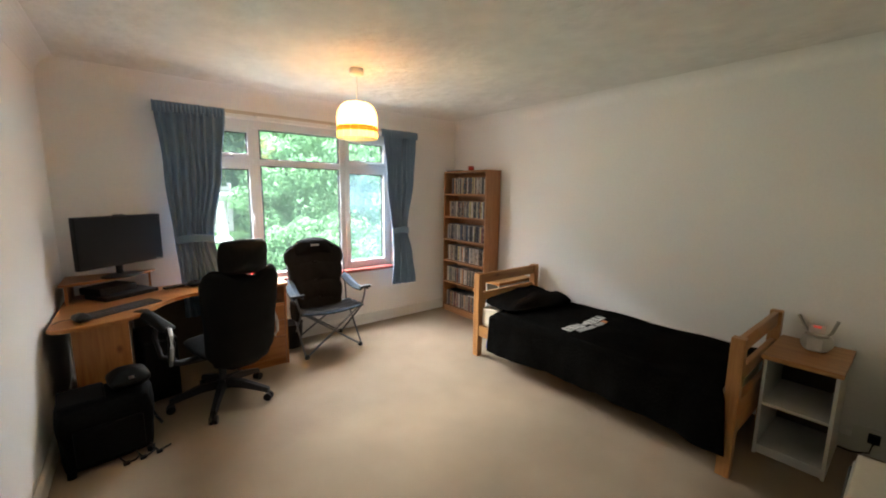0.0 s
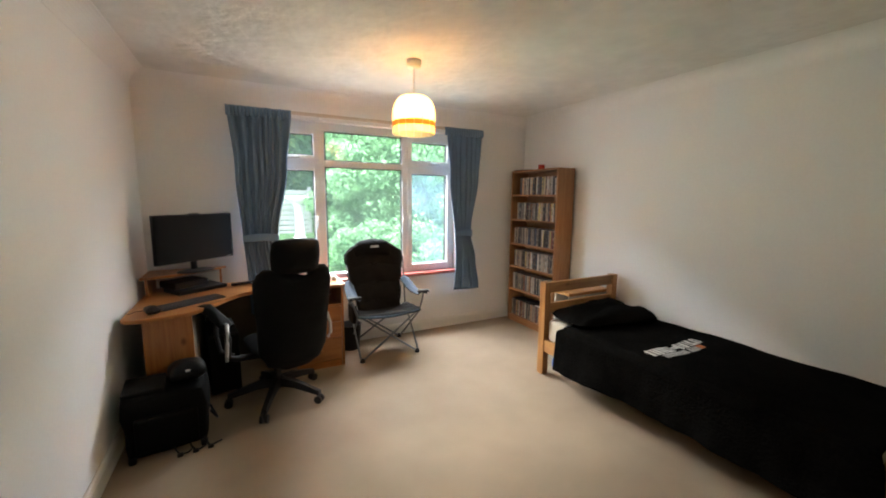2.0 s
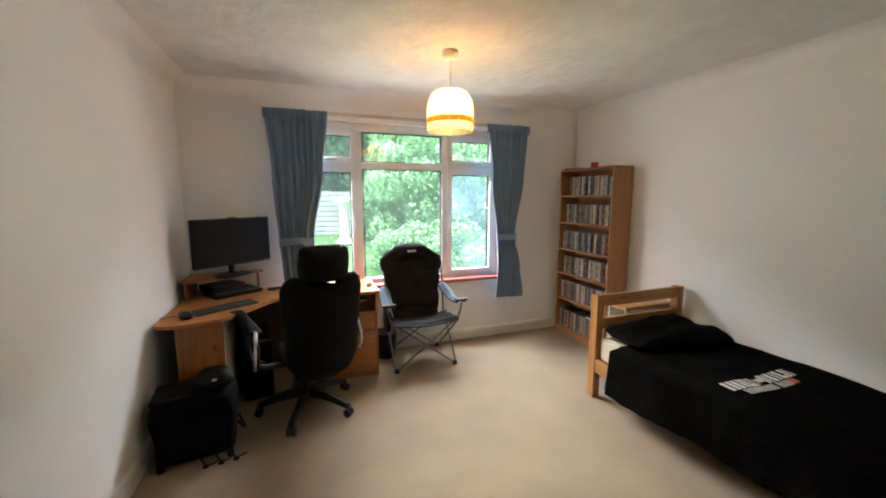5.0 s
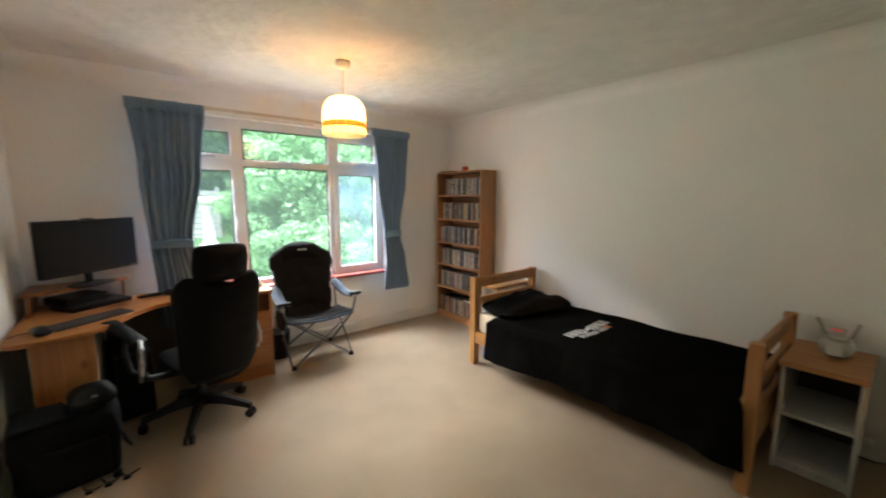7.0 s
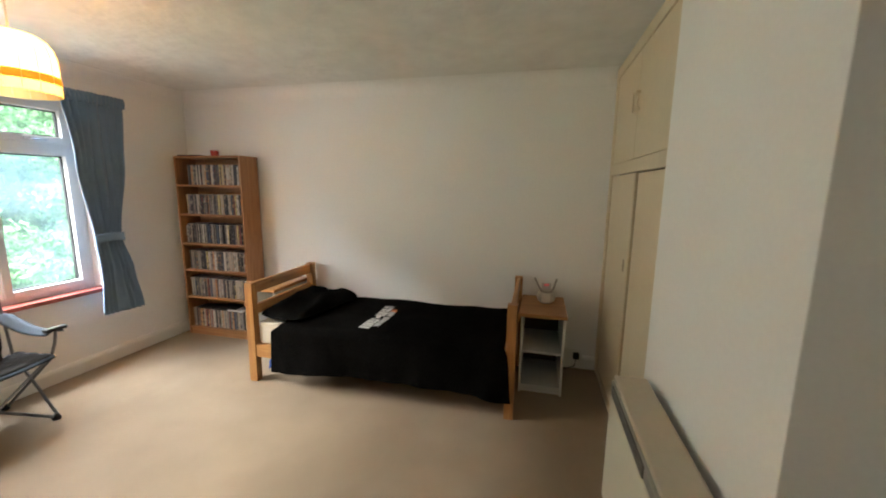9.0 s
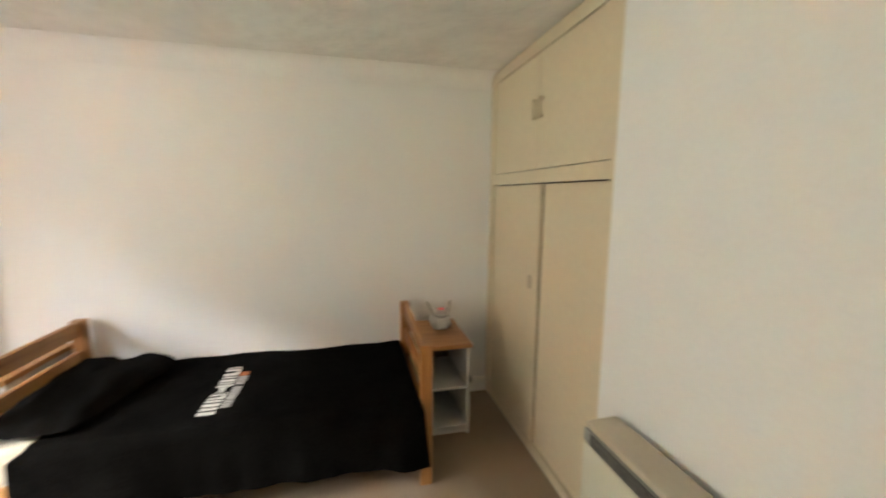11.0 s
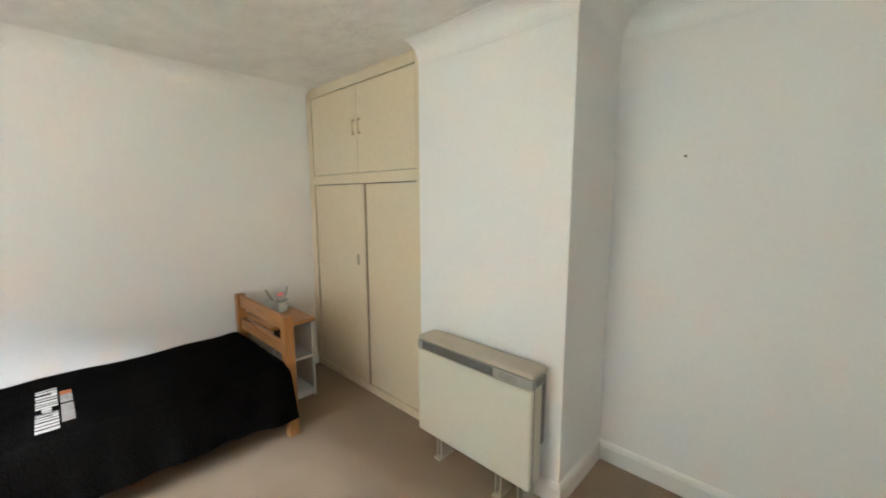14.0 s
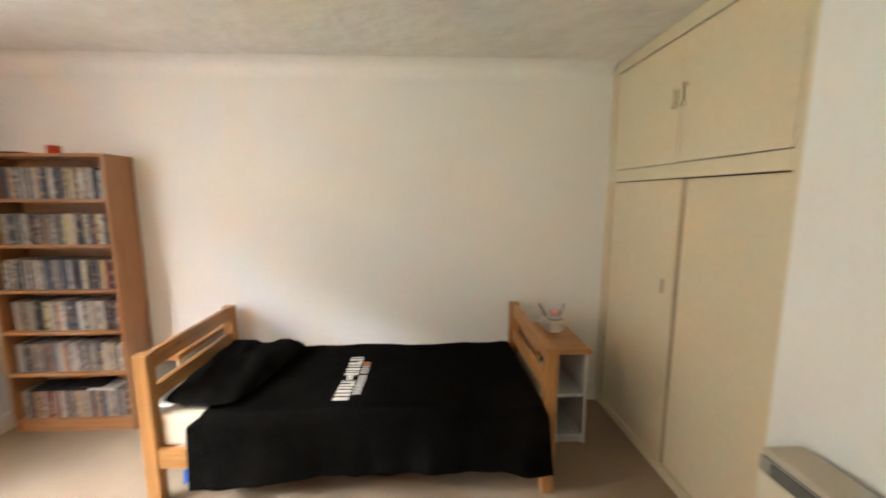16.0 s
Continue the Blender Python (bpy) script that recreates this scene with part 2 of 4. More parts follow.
# ---- the room ----
W, E, N, S, TOP = -0.15, 3.67, 4.34, -0.235, 2.42
CHX0, CHX1, CHY = 1.25, 2.244, 0.27
WX0, WX1, WZ0, WZ1 = 0.66, 2.73, 0.66, 2.18
T = 0.26
solid("floor", B(W - T, E + T, S - 1.0, N + T, -0.2, 0), CARPET, "beige fitted carpet with a cut pile", "floor", "structure")
solid("ceiling", B(W - T, E + T, S - 1.0, N + T, TOP, TOP + 0.2), ARTEX, "off-white ceiling with a rough stippled texture", "ceiling", "structure")
solid("wall_west", B(W - T, W, S - T, N + T, 0, TOP), PAINT, "cream white painted plaster wall beside the desk", "wall", "structure")
solid("wall_east", B(E, E + T, S - 1.0, N + T, 0, TOP), PAINT, "cream white painted plaster wall behind the bed", "wall", "structure")
solid("wall_south", B(W, CHX0, S - T, S, 0, TOP), PAINT, "white painted alcove wall with a small nail", "wall", "structure")
bm = B(W, WX0, N, N + T, 0, TOP)
box(bm, WX1, E, N, N + T, 0, TOP)
box(bm, WX0, WX1, N, N + T, 0, WZ0)
box(bm, WX0, WX1, N, N + T, WZ1, TOP)
solid("wall_north", bm, PAINT, "cream white painted wall with a wide window", "wall", "structure")
solid("chimney_breast", B(CHX0, CHX1, S - 0.5, CHY, 0, TOP), PAINT, "white painted chimney breast standing out from the wall", "wall", "structure")
solid("wall_cupboard_back", B(CHX1, E, S - 0.6, S - 0.5, 0, TOP), PAINT, "plain wall closing the fitted cupboard", "wall", "structure")


def skirting(pts, name="baseboard"):
    """White skirting along a line of floor points; its face stands to the left of the way."""
    bm = bmesh.new()
    prof = [(0, 0), (0.018, 0), (0.018, 0.085), (0.012, 0.105), (0.004, 0.115), (0, 0.115)]
    sweep(bm, pts, prof, 0)
    return solid(name, bm, GLOSS, "white gloss painted skirting board", "skirting", "structure")


def sweep(bm, pts, prof, z):
    """A moulding of the given profile (out, up) along a line, mitred at its corners."""
    pts = [Vector(p) for p in pts]
    rings = []
    for i, p in enumerate(pts):
        n = Vector((0, 0))
        d0 = (pts[i] - pts[i - 1]).normalized() if i else None
        d1 = (pts[i + 1] - pts[i]).normalized() if i < len(pts) - 1 else None
        n0 = Vector((-d0.y, d0.x)) if d0 else None
        n1 = Vector((-d1.y, d1.x)) if d1 else None
        if n0 and n1:
            n = (n0 + n1) / (1 + n0.dot(n1))
        else:
            n = n0 or n1
        rings.append([bm.verts.new((p.x + n.x * o, p.y + n.y * o, z + h)) for o, h in prof])
    k = len(prof)
    for u, v in zip(rings, rings[1:]):
        for a in range(k):
            bm.faces.new((u[a], u[(a + 1) % k], v[(a + 1) % k], v[a]))
    bm.faces.new(rings[0])
    bm.faces.new(rings[-1][::-1])
    return bm


skirting([(CHX0, S), (W, S), (W, N), (E, N), (E, 0.26)][::-1])
skirting([(CHX1, CHY), (CHX0, CHY), (CHX0, S)][::-1])
cove = [(0.0, 0.0), (0.0, -0.118)] + [(0.118 - 0.116 * math.cos(a), -0.118 + 0.116 * math.sin(a)) for a in (math.pi / 2 * k / 10 for k in range(11))] + [(0.118, 0.0)]
bm = sweep(bmesh.new(), [(CHX0, S), (W, S), (W, N), (E, N), (E, 0.27)][::-1], cove, TOP)
solid("trim_coving", bm, COVE, "off-white plaster coving round the ceiling", "coving", "structure")
bm = sweep(bmesh.new(), [(CHX1 - 0.004, CHY), (CHX0, CHY), (CHX0, S)][::-1], cove, TOP)
solid("trim_coving_chimney", bm, COVE, "white plaster coving on the chimney breast", "coving", "structure")

# ---- window ----
GL, nt, p = shader("window_glass")
nt.nodes.remove(p)
gl, tr, mx = nt.nodes.new("ShaderNodeBsdfGlossy"), nt.nodes.new("ShaderNodeBsdfTransparent"), nt.nodes.new("ShaderNodeMixShader")
gl.inputs["Roughness"].default_value = 0.01
tr.inputs[0].default_value = (0.93, 0.97, 0.96, 1)
fr = node(nt, "ShaderNodeFresnel", IOR=1.5)
nt.links.new(fr.outputs[0], mx.inputs[0])
# a thin translucent veil added for glare over the view; it scatters a little daylight
du, dm = nt.nodes.new("ShaderNodeBsdfTranslucent"), nt.nodes.new("ShaderNodeMixShader")
du.inputs[0].default_value = (0.72, 1.0, 0.86, 1)
dn = node(nt, "ShaderNodeTexNoise", Scale=3.0, Detail=4.0)
dt = nt.nodes.new("ShaderNodeTexCoord")
nt.links.new(dt.outputs["Object"], dn.inputs["Vector"])
dr = ramp(nt, dn.outputs[0], [(0.3, (0.005, 0.005, 0.005)), (0.7, (0.009, 0.009, 0.009))])
nt.links.new(dr.outputs[0], dm.inputs[0])
nt.links.new(tr.outputs[0], dm.inputs[1])
nt.links.new(du.outputs[0], dm.inputs[2])
nt.links.new(dm.outputs[0], mx.inputs[1])
nt.links.new(gl.outputs[0], mx.inputs[2])
nt.links.new(mx.outputs[0], nt.nodes["Material Output"].inputs[0])
# the blown pane: mist between its two sheets of glass
MIST, nt, p = shader("misted_glass")
p.inputs["Base Color"].default_value = (0.80, 0.90, 0.98, 1)
p.inputs["Roughness"].default_value = 1.0
tl, tr, mx = nt.nodes.new("ShaderNodeBsdfTranslucent"), nt.nodes.new("ShaderNodeBsdfTransparent"), nt.nodes.new("ShaderNodeMixShader")
tl.inputs[0].default_value = (0.55, 0.78, 1.0, 1)
tc = nt.nodes.new("ShaderNodeTexCoord")
ns = node(nt, "ShaderNodeTexNoise", Scale=2.6, Detail=3.0)
nt.links.new(tc.outputs["Object"], ns.inputs["Vector"])
rp = ramp(nt, ns.outputs[0], [(0.36, (0.004, 0.004, 0.004)), (0.62, (0.030, 0.030, 0.030))])
nt.links.new(rp.outputs[0], mx.inputs[0])
nt.links.new(tr.outputs[0], mx.inputs[1])
nt.links.new(tl.outputs[0], mx.inputs[2])
nt.links.new(mx.outputs[0], nt.nodes["Material Output"].inputs[0])

win = thing("window_1", "white plastic double-glazed window with six panes", "window", kind="structure")
FY0, FY1 = 4.42, 4.49


def bars(name, rects, y0, y1, parent, material=UPVC, bevel=0.006):
    bm = bmesh.new()
    for x0, x1, z0, z1 in rects:
        box(bm, x0, x1, y0, y1, z0, z1, bevel)
    return part(name, bm, material, parent)


# the fixed outer frame, mullions and transom
MZ = 1.80
bars("window_frame", [(WX0, WX0 + 0.06, WZ0, WZ1), (WX1 - 0.06, WX1, WZ0, WZ1), (WX0 + 0.062, WX1 - 0.062, WZ1 - 0.07, WZ1), (WX0 + 0.062, WX1 - 0.062, WZ0, WZ0 + 0.05),
                      (1.235, 1.292, WZ0 + 0.052, WZ1 - 0.072), (2.098, 2.155, WZ0 + 0.052, WZ1 - 0.072),
                      (WX0 + 0.062, 1.233, MZ - 0.03, MZ + 0.03), (1.294, 2.096, MZ - 0.03, MZ + 0.03), (2.157, WX1 - 0.062, MZ - 0.03, MZ + 0.03)], FY0, FY1, win)


def light(x0, x1, z0, z1, sash, mist=False):
    """One pane, with the sash that opens round it."""
    if sash:
        s = part("sash", bmesh.new(), UPVC, win)
        bm = bmesh.new()
        w = 0.05
        for r in ((x0, x0 + w, z0, z1), (x1 - w, x1, z0, z1), (x0 + w, x1 - w, z1 - w, z1), (x0 + w, x1 - w, z0, z0 + w)):
            box(bm, r[0], r[1], FY0 - 0.018, FY1 - 0.01, r[2], r[3], 0.006)
        bm.to_mesh(s.data)
        bm.free()
        x0, x1, z0, z1 = x0 + w, x1 - w, z0 + w, z1 - w
    bm = bmesh.new()
    g = 0.008
    for r in ((x0, x0 + g, z0, z1), (x1 - g, x1, z0, z1), (x0 + g, x1 - g, z1 - g, z1), (x0 + g, x1 - g, z0, z0 + g)):
        box(bm, r[0] - 0.001, r[1] + 0.001, FY1 - 0.05, FY1 - 0.026, r[2] - 0.001, r[3] + 0.001)
    part("gasket", bm, RUBBER, win)
    pane = part("pane", B(x0, x1, FY1 - 0.022, FY1 - 0.018, z0, z1), GL, win)
    pane.visible_shadow = False
    if mist:
        q = part("misted_pane", B(x0, x1, FY1 - 0.015, FY1 - 0.013, z0, z1), MIST, win, "pane misted with condensation")
        q.visible_shadow = False


light(WX0 + 0.05, 1.24, 0.70, MZ - 0.02, True)
light(1.30, 2.092, 0.70, MZ - 0.03, False)
light(2.15, WX1 - 0.05, 0.70, MZ - 0.02, True, True)
light(WX0 + 0.05, 1.24, MZ + 0.02, 2.115, True)
light(1.30, 2.092, MZ + 0.03, 2.105, False)
light(2.15, WX1 - 0.05, MZ + 0.02, 2.115, True)
for hx, hz, long in ((1.215, 1.28, True), (2.175, 1.28, True), (0.97, 1.845, False), (2.42, 1.845, False)):
    bm = bmesh.new()
    if long:
        box(bm, hx - 0.012, hx + 0.012, FY0 - 0.036, FY0 - 0.018, hz - 0.035, hz + 0.035, 0.004)
        box(bm, hx - 0.010, hx + 0.010, FY0 - 0.056, FY0 - 0.038, hz - 0.09, hz + 0.012, 0.005)
    else:
        box(bm, hx - 0.035, hx + 0.035, FY0 - 0.036, FY0 - 0.018, hz - 0.012, hz + 0.012, 0.004)
        box(bm, hx - 0.012, hx + 0.09, FY0 - 0.056, FY0 - 0.038, hz - 0.010, hz + 0.010, 0.005)
    part("window_handle", bm, UPVC if long else CHROME, win)
part("window_sill", B(WX0 - 0.02, WX1 + 0.02, 4.30, FY0 - 0.001, WZ0 - 0.028, WZ0 + 0.004, 0.006), REDSILL, win, "red tiled inner window sill")

# curtain rail and curtains
rail = thing("curtain_rail", "pale wooden curtain rail on small brackets above the window", "curtain rail")
part("pole", B(0.50, 2.95, 4.225, 4.245, 2.195, 2.222, 0.004), plain("pale_rail", (0.62, 0.54, 0.44), 0.5, 0.1), rail)
for bx in (0.56, 1.25, 1.95, 2.88):
    part("bracket", B(bx - 0.012, bx + 0.012, 4.246, N, 2.19, 2.215, 0.002), GLOSS, rail)


def curtain(name, stations, folds, seed):
    """A curtain gathered by a tie-back. stations: height and its two edges."""
    t = thing(name, "blue cotton curtain with a frilled heading, held by a tie-back", "curtain", group="window curtains")
    rnd = random.Random(seed)
    ph = [rnd.uniform(-0.6, 0.6) for _ in range(folds + 2)]
    zs = [s[0] for s in stations]

    def edge(z, k):
        for a, b in zip(stations, stations[1:]):
            if b[0] <= z <= a[0]:
                f = (a[0] - z) / (a[0] - b[0])
                f = f * f * (3 - 2 * f)
                return a[k] * (1 - f) + b[k] * f
        return stations[-1][k]

    def cloth(z_top, z_bot, amp0, out):
        def f(u, v):
            z = z_top + (z_bot - z_top) * v
            a, b = edge(z, 1), edge(z, 2)
            x = a + (b - a) * u
            i = min(int(u * folds), folds)
            uu = u + 0.035 * math.sin(9 * u + seed) + 0.02 * noise.noise((u * 6, v * 2.0, seed))
            w = math.sin(2 * math.pi * uu * folds) + 0.5 * noise.noise((u * 17, v * 1.5, seed + 3)) + 0.25 * noise.noise((u * 40, v * 3, seed))
            tight = min(1, (b - a) / 0.42)
            y = out - 0.010 + amp0 * (0.35 + 0.65 * tight) * w + 0.012 * math.sin(5 * u + 2.2 * v + seed)
            return (x + 0.006 * math.sin(9 * v + i), y, z)
        return f

    part("panel", sheet(folds * 12, 48, cloth(zs[0] - 0.05, zs[-1], 0.020, 4.185), (0, 0.004, 0)), CURTAIN, t, smooth=True)
    bm = grid(bmesh.new(), folds * 14, 6, lambda u, v: (edge(zs[0], 1) - 0.008 + (edge(zs[0], 2) - edge(zs[0], 1) + 0.016) * u, 4.178 + 0.007 * math.sin(2 * math.pi * u * folds * 2.3) - 0.010 * math.sin(math.pi * v), zs[0] + 0.012 + (0.005 * math.sin(2 * math.pi * u * folds * 2.3) + 0.006 * noise.noise((u * 9, 0, seed))) * (1 - v) - 0.08 * v))
    part("heading", thicken(bm, 0.006), CURTAIN, t, "frilled blue heading tape", smooth=True)
    zt = stations[2][0]
    a, b = edge(zt, 1), edge(zt, 2)
    bm = grid(bmesh.new(), 24, 4, lambda u, v: (a - 0.004 + (b - a + 0.008) * u, 4.160 - 0.035 * math.sin(math.pi * u), zt + 0.035 - 0.07 * v + 0.015 * math.sin(math.pi * u)))
    part("tie_back", thicken(bm, 0.005), CURTAIN, t, "blue cloth tie-back band", smooth=True)
    return t


curtain("curtain", [(2.20, 0.49, 0.97), (1.7, 0.52, 0.93), (1.12, 0.56, 0.83), (0.8, 0.57, 0.88), (0.46, 0.58, 0.93)], 8, 1)
curtain("curtain", [(2.20, 2.485, 2.94), (1.7, 2.53, 2.90), (1.09, 2.61, 2.815), (0.8, 2.62, 2.88), (0.46, 2.60, 2.93)], 7, 5)

# ---- fitted cupboard ----
cup = thing("fitted_cupboard", "cream painted built-in cupboard with two tall doors and two top doors", "wardrobe")
CY = 0.26
bm = bmesh.new()
box(bm, CHX1 + 0.002, 2.285, CY - 0.04, CY, 0, TOP - 0.002)
box(bm, 3.595, E - 0.002, CY - 0.04, CY, 0, TOP - 0.002)
box(bm, 2.287, 3.593, CY - 0.04, CY, 2.345, TOP - 0.002)
box(bm, 2.287, 3.593, CY - 0.04, CY, 1.635, 1.708)
box(bm, 2.287, 3.593, CY - 0.06, CY - 0.005, 0.0, 0.055)
part("face_frame", bm, CREAM, cup)
# a solid block; the cupboard's inner darkness is painted as its colour
part("interior", B(CHX1 + 0.005, E - 0.005, S - 0.2, CY - 0.075, 0.0, TOP - 0.01), GAPSHADE, cup)
dl = part("door", B(2.880, 3.583, CY - 0.034, CY - 0.010, 0.06, 1.628, 0.002), CREAM, cup)
dr = part("door", B(2.290, 2.870, CY - 0.052, CY - 0.028, 0.06, 1.628, 0.002), CREAM, cup)
# solid strip between the doors, its darker cream painted for the gap's shade
part("door_gap_strip", B(2.8708, 2.8792, CY - 0.05, CY - 0.016, 0.06, 1.628), AGEDSHADE, cup, "strip coloured darker for the shade in the gap between the sliding doors")
part("finger_pull", cyl(B(2.955, 2.985, CY - 0.0095, CY - 0.006, 1.01, 1.09, 0.001), (2.97, CY - 0.0095, 1.05), (2.97, CY - 0.004, 1.05), 0.010), AGEDSHADE, dl, "recessed finger pull")
for x0, x1, hx in ((2.933, 3.588, 2.968), (2.292, 2.929, 2.896)):
    d = part("top_door", B(x0, x1, CY - 0.026, CY - 0.004, 1.713, 2.338, 0.002), CREAM, cup)
    part("handle", box(box(B(hx - 0.010, hx + 0.010, CY + 0.012, CY + 0.022, 1.985, 2.10, 0.004), hx - 0.008, hx + 0.008, CY - 0.004, CY + 0.0115, 1.988, 2.003), hx - 0.008, hx + 0.008, CY - 0.004, CY + 0.0115, 2.082, 2.097), CREAM, d, "flat cream pull handle")

# ---- storage heater ----
ht = thing("storage_heater", "cream enamelled electric storage heater on short feet under the chimney breast", "heater", pose(1.70, 0.30, 0))
part("body", B(-0.372, 0.372, 0.02, 0.112, 0.132, 0.655, 0.012), HEATER, ht)
part("front_panel", B(-0.385, 0.385, 0.114, 0.146, 0.128, 0.642, 0.014), HEATER, ht, "smooth cream front panel")
part("top_cover", B(-0.388, 0.388, 0.0, 0.136, 0.696, 0.722, 0.010), HEATERTOP, ht, "beige plastic top cover")
part("grille_band", B(-0.386, 0.386, 0.03, 0.142, 0.645, 0.694, 0.003), GREYPLASTIC, ht, "grey plastic strip below the cover")
part("grille", B(-0.16, 0.345, 0.1425, 0.145, 0.648, 0.692), GRILLEDARK, ht, "dark air outlet")
bm = bmesh.new()
for k in range(56):
    x = -0.157 + k * 0.009
    box(bm, x, x + 0.0035, 0.1452, 0.148, 0.649, 0.691)
part("grille_slats", bm, GRILLE, ht)
part("control_label", B(-0.30, -0.20, 0.1425, 0.144, 0.655, 0.684), plain("faded_label", (0.30, 0.29, 0.26), 0.5), ht)
part("side_vent", B(-0.3895, -0.386, 0.05, 0.11, 0.66, 0.685), GRILLE, ht)
part("side_seam", B(-0.3755, -0.3725, 0.098, 0.104, 0.14, 0.65), GRILLE, ht)
for fx in (0.22, -0.20, -0.335):
    bm = B(fx - 0.020, fx - 0.012, 0.045, 0.135, 0.012, 0.131, 0.002)
    box(bm, fx + 0.012, fx + 0.020, 0.045, 0.135, 0.012, 0.131, 0.002)
    box(bm, fx - 0.024, fx + 0.024, 0.03, 0.155, 0.0, 0.013, 0.004)
    part("foot", bm, HEATERTOP, ht, "beige plastic bracket foot")
part("wall_bracket", B(-0.36, 0.36, -0.028, 0.019, 0.30, 0.66), GRILLE, ht)

# ---- bed ----
bed = thing("single_bed", "single pine bed with slatted head and foot boards against the wall", "bed", pose(0, 0, 0))
BX0, BX1 = 2.745, 3.615
for y0, y1 in ((2.872, 2.94), (0.89, 0.955)):
    for x0 in (BX0, BX1 - 0.06):
        part("post", B(x0, x0 + 0.06, y0, y1, 0, 0.795, 0.006), PINE_Z, bed)
    ym = (y0 + y1) / 2
    part("top_rail", B(BX0 + 0.061, BX1 - 0.061, ym - 0.014, ym + 0.014, 0.70, 0.79, 0.005), PINE_X, bed)
    part("lower_rail", B(BX0 + 0.061, BX1 - 0.061, ym - 0.014, ym + 0.014, 0.53, 0.61, 0.005), PINE_X, bed)
    part("end_rail", B(BX0 + 0.061, BX1 - 0.061, ym - 0.016, ym + 0.016, 0.21, 0.42, 0.005), PINE_X, bed)
for x0 in (BX0 + 0.006, BX1 - 0.034):
    part("side_rail", B(x0, x0 + 0.028, 0.956, 2.871, 0.205, 0.308, 0.005), PINE_Y, bed)
for k in range(12):
    part("slat", B(BX0 + 0.035, BX1 - 0.035, 1.02 + k * 0.15, 1.09 + k * 0.15, 0.285, 0.303), PINE_X, bed)
solid("mattress", B(2.777, 3.60, 0.972, 2.862, 0.304, 0.482, 0.03), TICKING, "cream sprung mattress on the bed's slats", "mattress", smooth=False)


def cover(x, y):
    """Height of the blanket's upper side over the bed."""
    z = 0.500 + 0.012 * noise.noise((x * 3, y * 2.2, 1.0)) + 0.006 * noise.noise((x * 9, y * 7, 3.0)) - 0.012 * max(0, (x - 3.35) / 0.25) ** 2
    return z + 0.012 * math.exp(-((y - 1.0) / 0.06) ** 2)


def drape(u, v):
    """u: over the bed from the wall to the hem; v: from foot to pillow."""
    arc = 0.86
    s = u * (arc + 0.40)
    flare = 0.035 * noise.noise((v * 7, 0.3, 0.0)) + 0.018 * noise.noise((v * 19, 4.0, 1.0))
    y_top = 0.962 + (2.64 - 0.962) * v
    y_side = 0.946 + (2.70 - 0.946) * v
    if s < arc:
        x = 3.60 - s
        return (x, y_top, cover(x, y_top))
    d = (s - arc) / 0.40
    bend = min(1, d / 0.16)
    f = bend * bend * (3 - 2 * bend)
    y = y_top * (1 - f) + y_side * f - 0.035 * d * (1 - v) ** 6
    hem = 0.345 + 0.02 * v + 0.018 * noise.noise((v * 5, 7.0, 0.0)) + 0.02 * math.exp(-((v - 0.02) / 0.05) ** 2) - 0.02 * math.sin(math.pi * v)
    z = cover(2.74, y_top) - hem * d + 0.0 * f
    x = 2.738 - 0.022 * f - d * (0.012 + flare * 0.9) - 0.012 * math.exp(-((v - 0.03) / 0.04) ** 2) * d
    return (min(x, 2.732) if d > 0.2 else x, y, z)


bm = grid(bmesh.new(), 90, 140, drape)
solid("blanket", thicken(bm, 0.009), BLACKCLOTH, "black cotton blanket with a white printed emblem, spread over the bed", "blanket", smooth=True)
# the print: plain blocks in the place of its lettering
emblem = thing("printed_emblem", "white and grey printed blocks on the black blanket", "print")


def patch(name, x0, x1, y0, y1, material, lean=0.0):
    bm = grid(bmesh.new(), 5, 4, lambda u, v: (x0 + (x1 - x0) * u, y0 + (y1 - y0) * v + lean * u, cover(x0 + (x1 - x0) * u, y0 + (y1 - y0) * v) + 0.0065))
    return part(name, thicken(bm, 0.0015), material, emblem)


xs = 2.822
for k, w in enumerate((0.078, 0.074, 0.044, 0.044, 0.020, 0.034, 0.064, 0.064, 0.054, 0.059)):
    if k in (4, 5):
        patch("print_block", xs, xs + w - 0.009, 1.976, 2.010, PRINT)
    elif k % 3 == 2:
        patch("print_block", xs, xs + w * 0.42, 1.953, 2.032, PRINT)
        patch("print_block", xs + w * 0.42 + 0.002, xs + w - 0.009, 1.953, 1.974, PRINT)
    else:
        patch("print_block", xs, xs + w * 0.34, 1.953, 2.032, PRINT)
        patch("print_block", xs + w * 0.34 + 0.016, xs + w - 0.014, 1.953, 2.032, PRINT)
    xs += w
xs = 2.875
for k, w in enumerate((0.050, 0.040, 0.050, 0.050, 0.050, 0.020, 0.052, 0.050, 0.046)):
    if k != 5:
        patch("print_block", xs, xs + w * 0.38, 1.898, 1.944, PRINTRED if k == 8 else PRINTGREY)
        patch("print_block", xs + w * 0.38 + 0.007, xs + w - 0.008, 1.898, 1.944, PRINTRED if k == 8 else PRINTGREY)
    xs += w


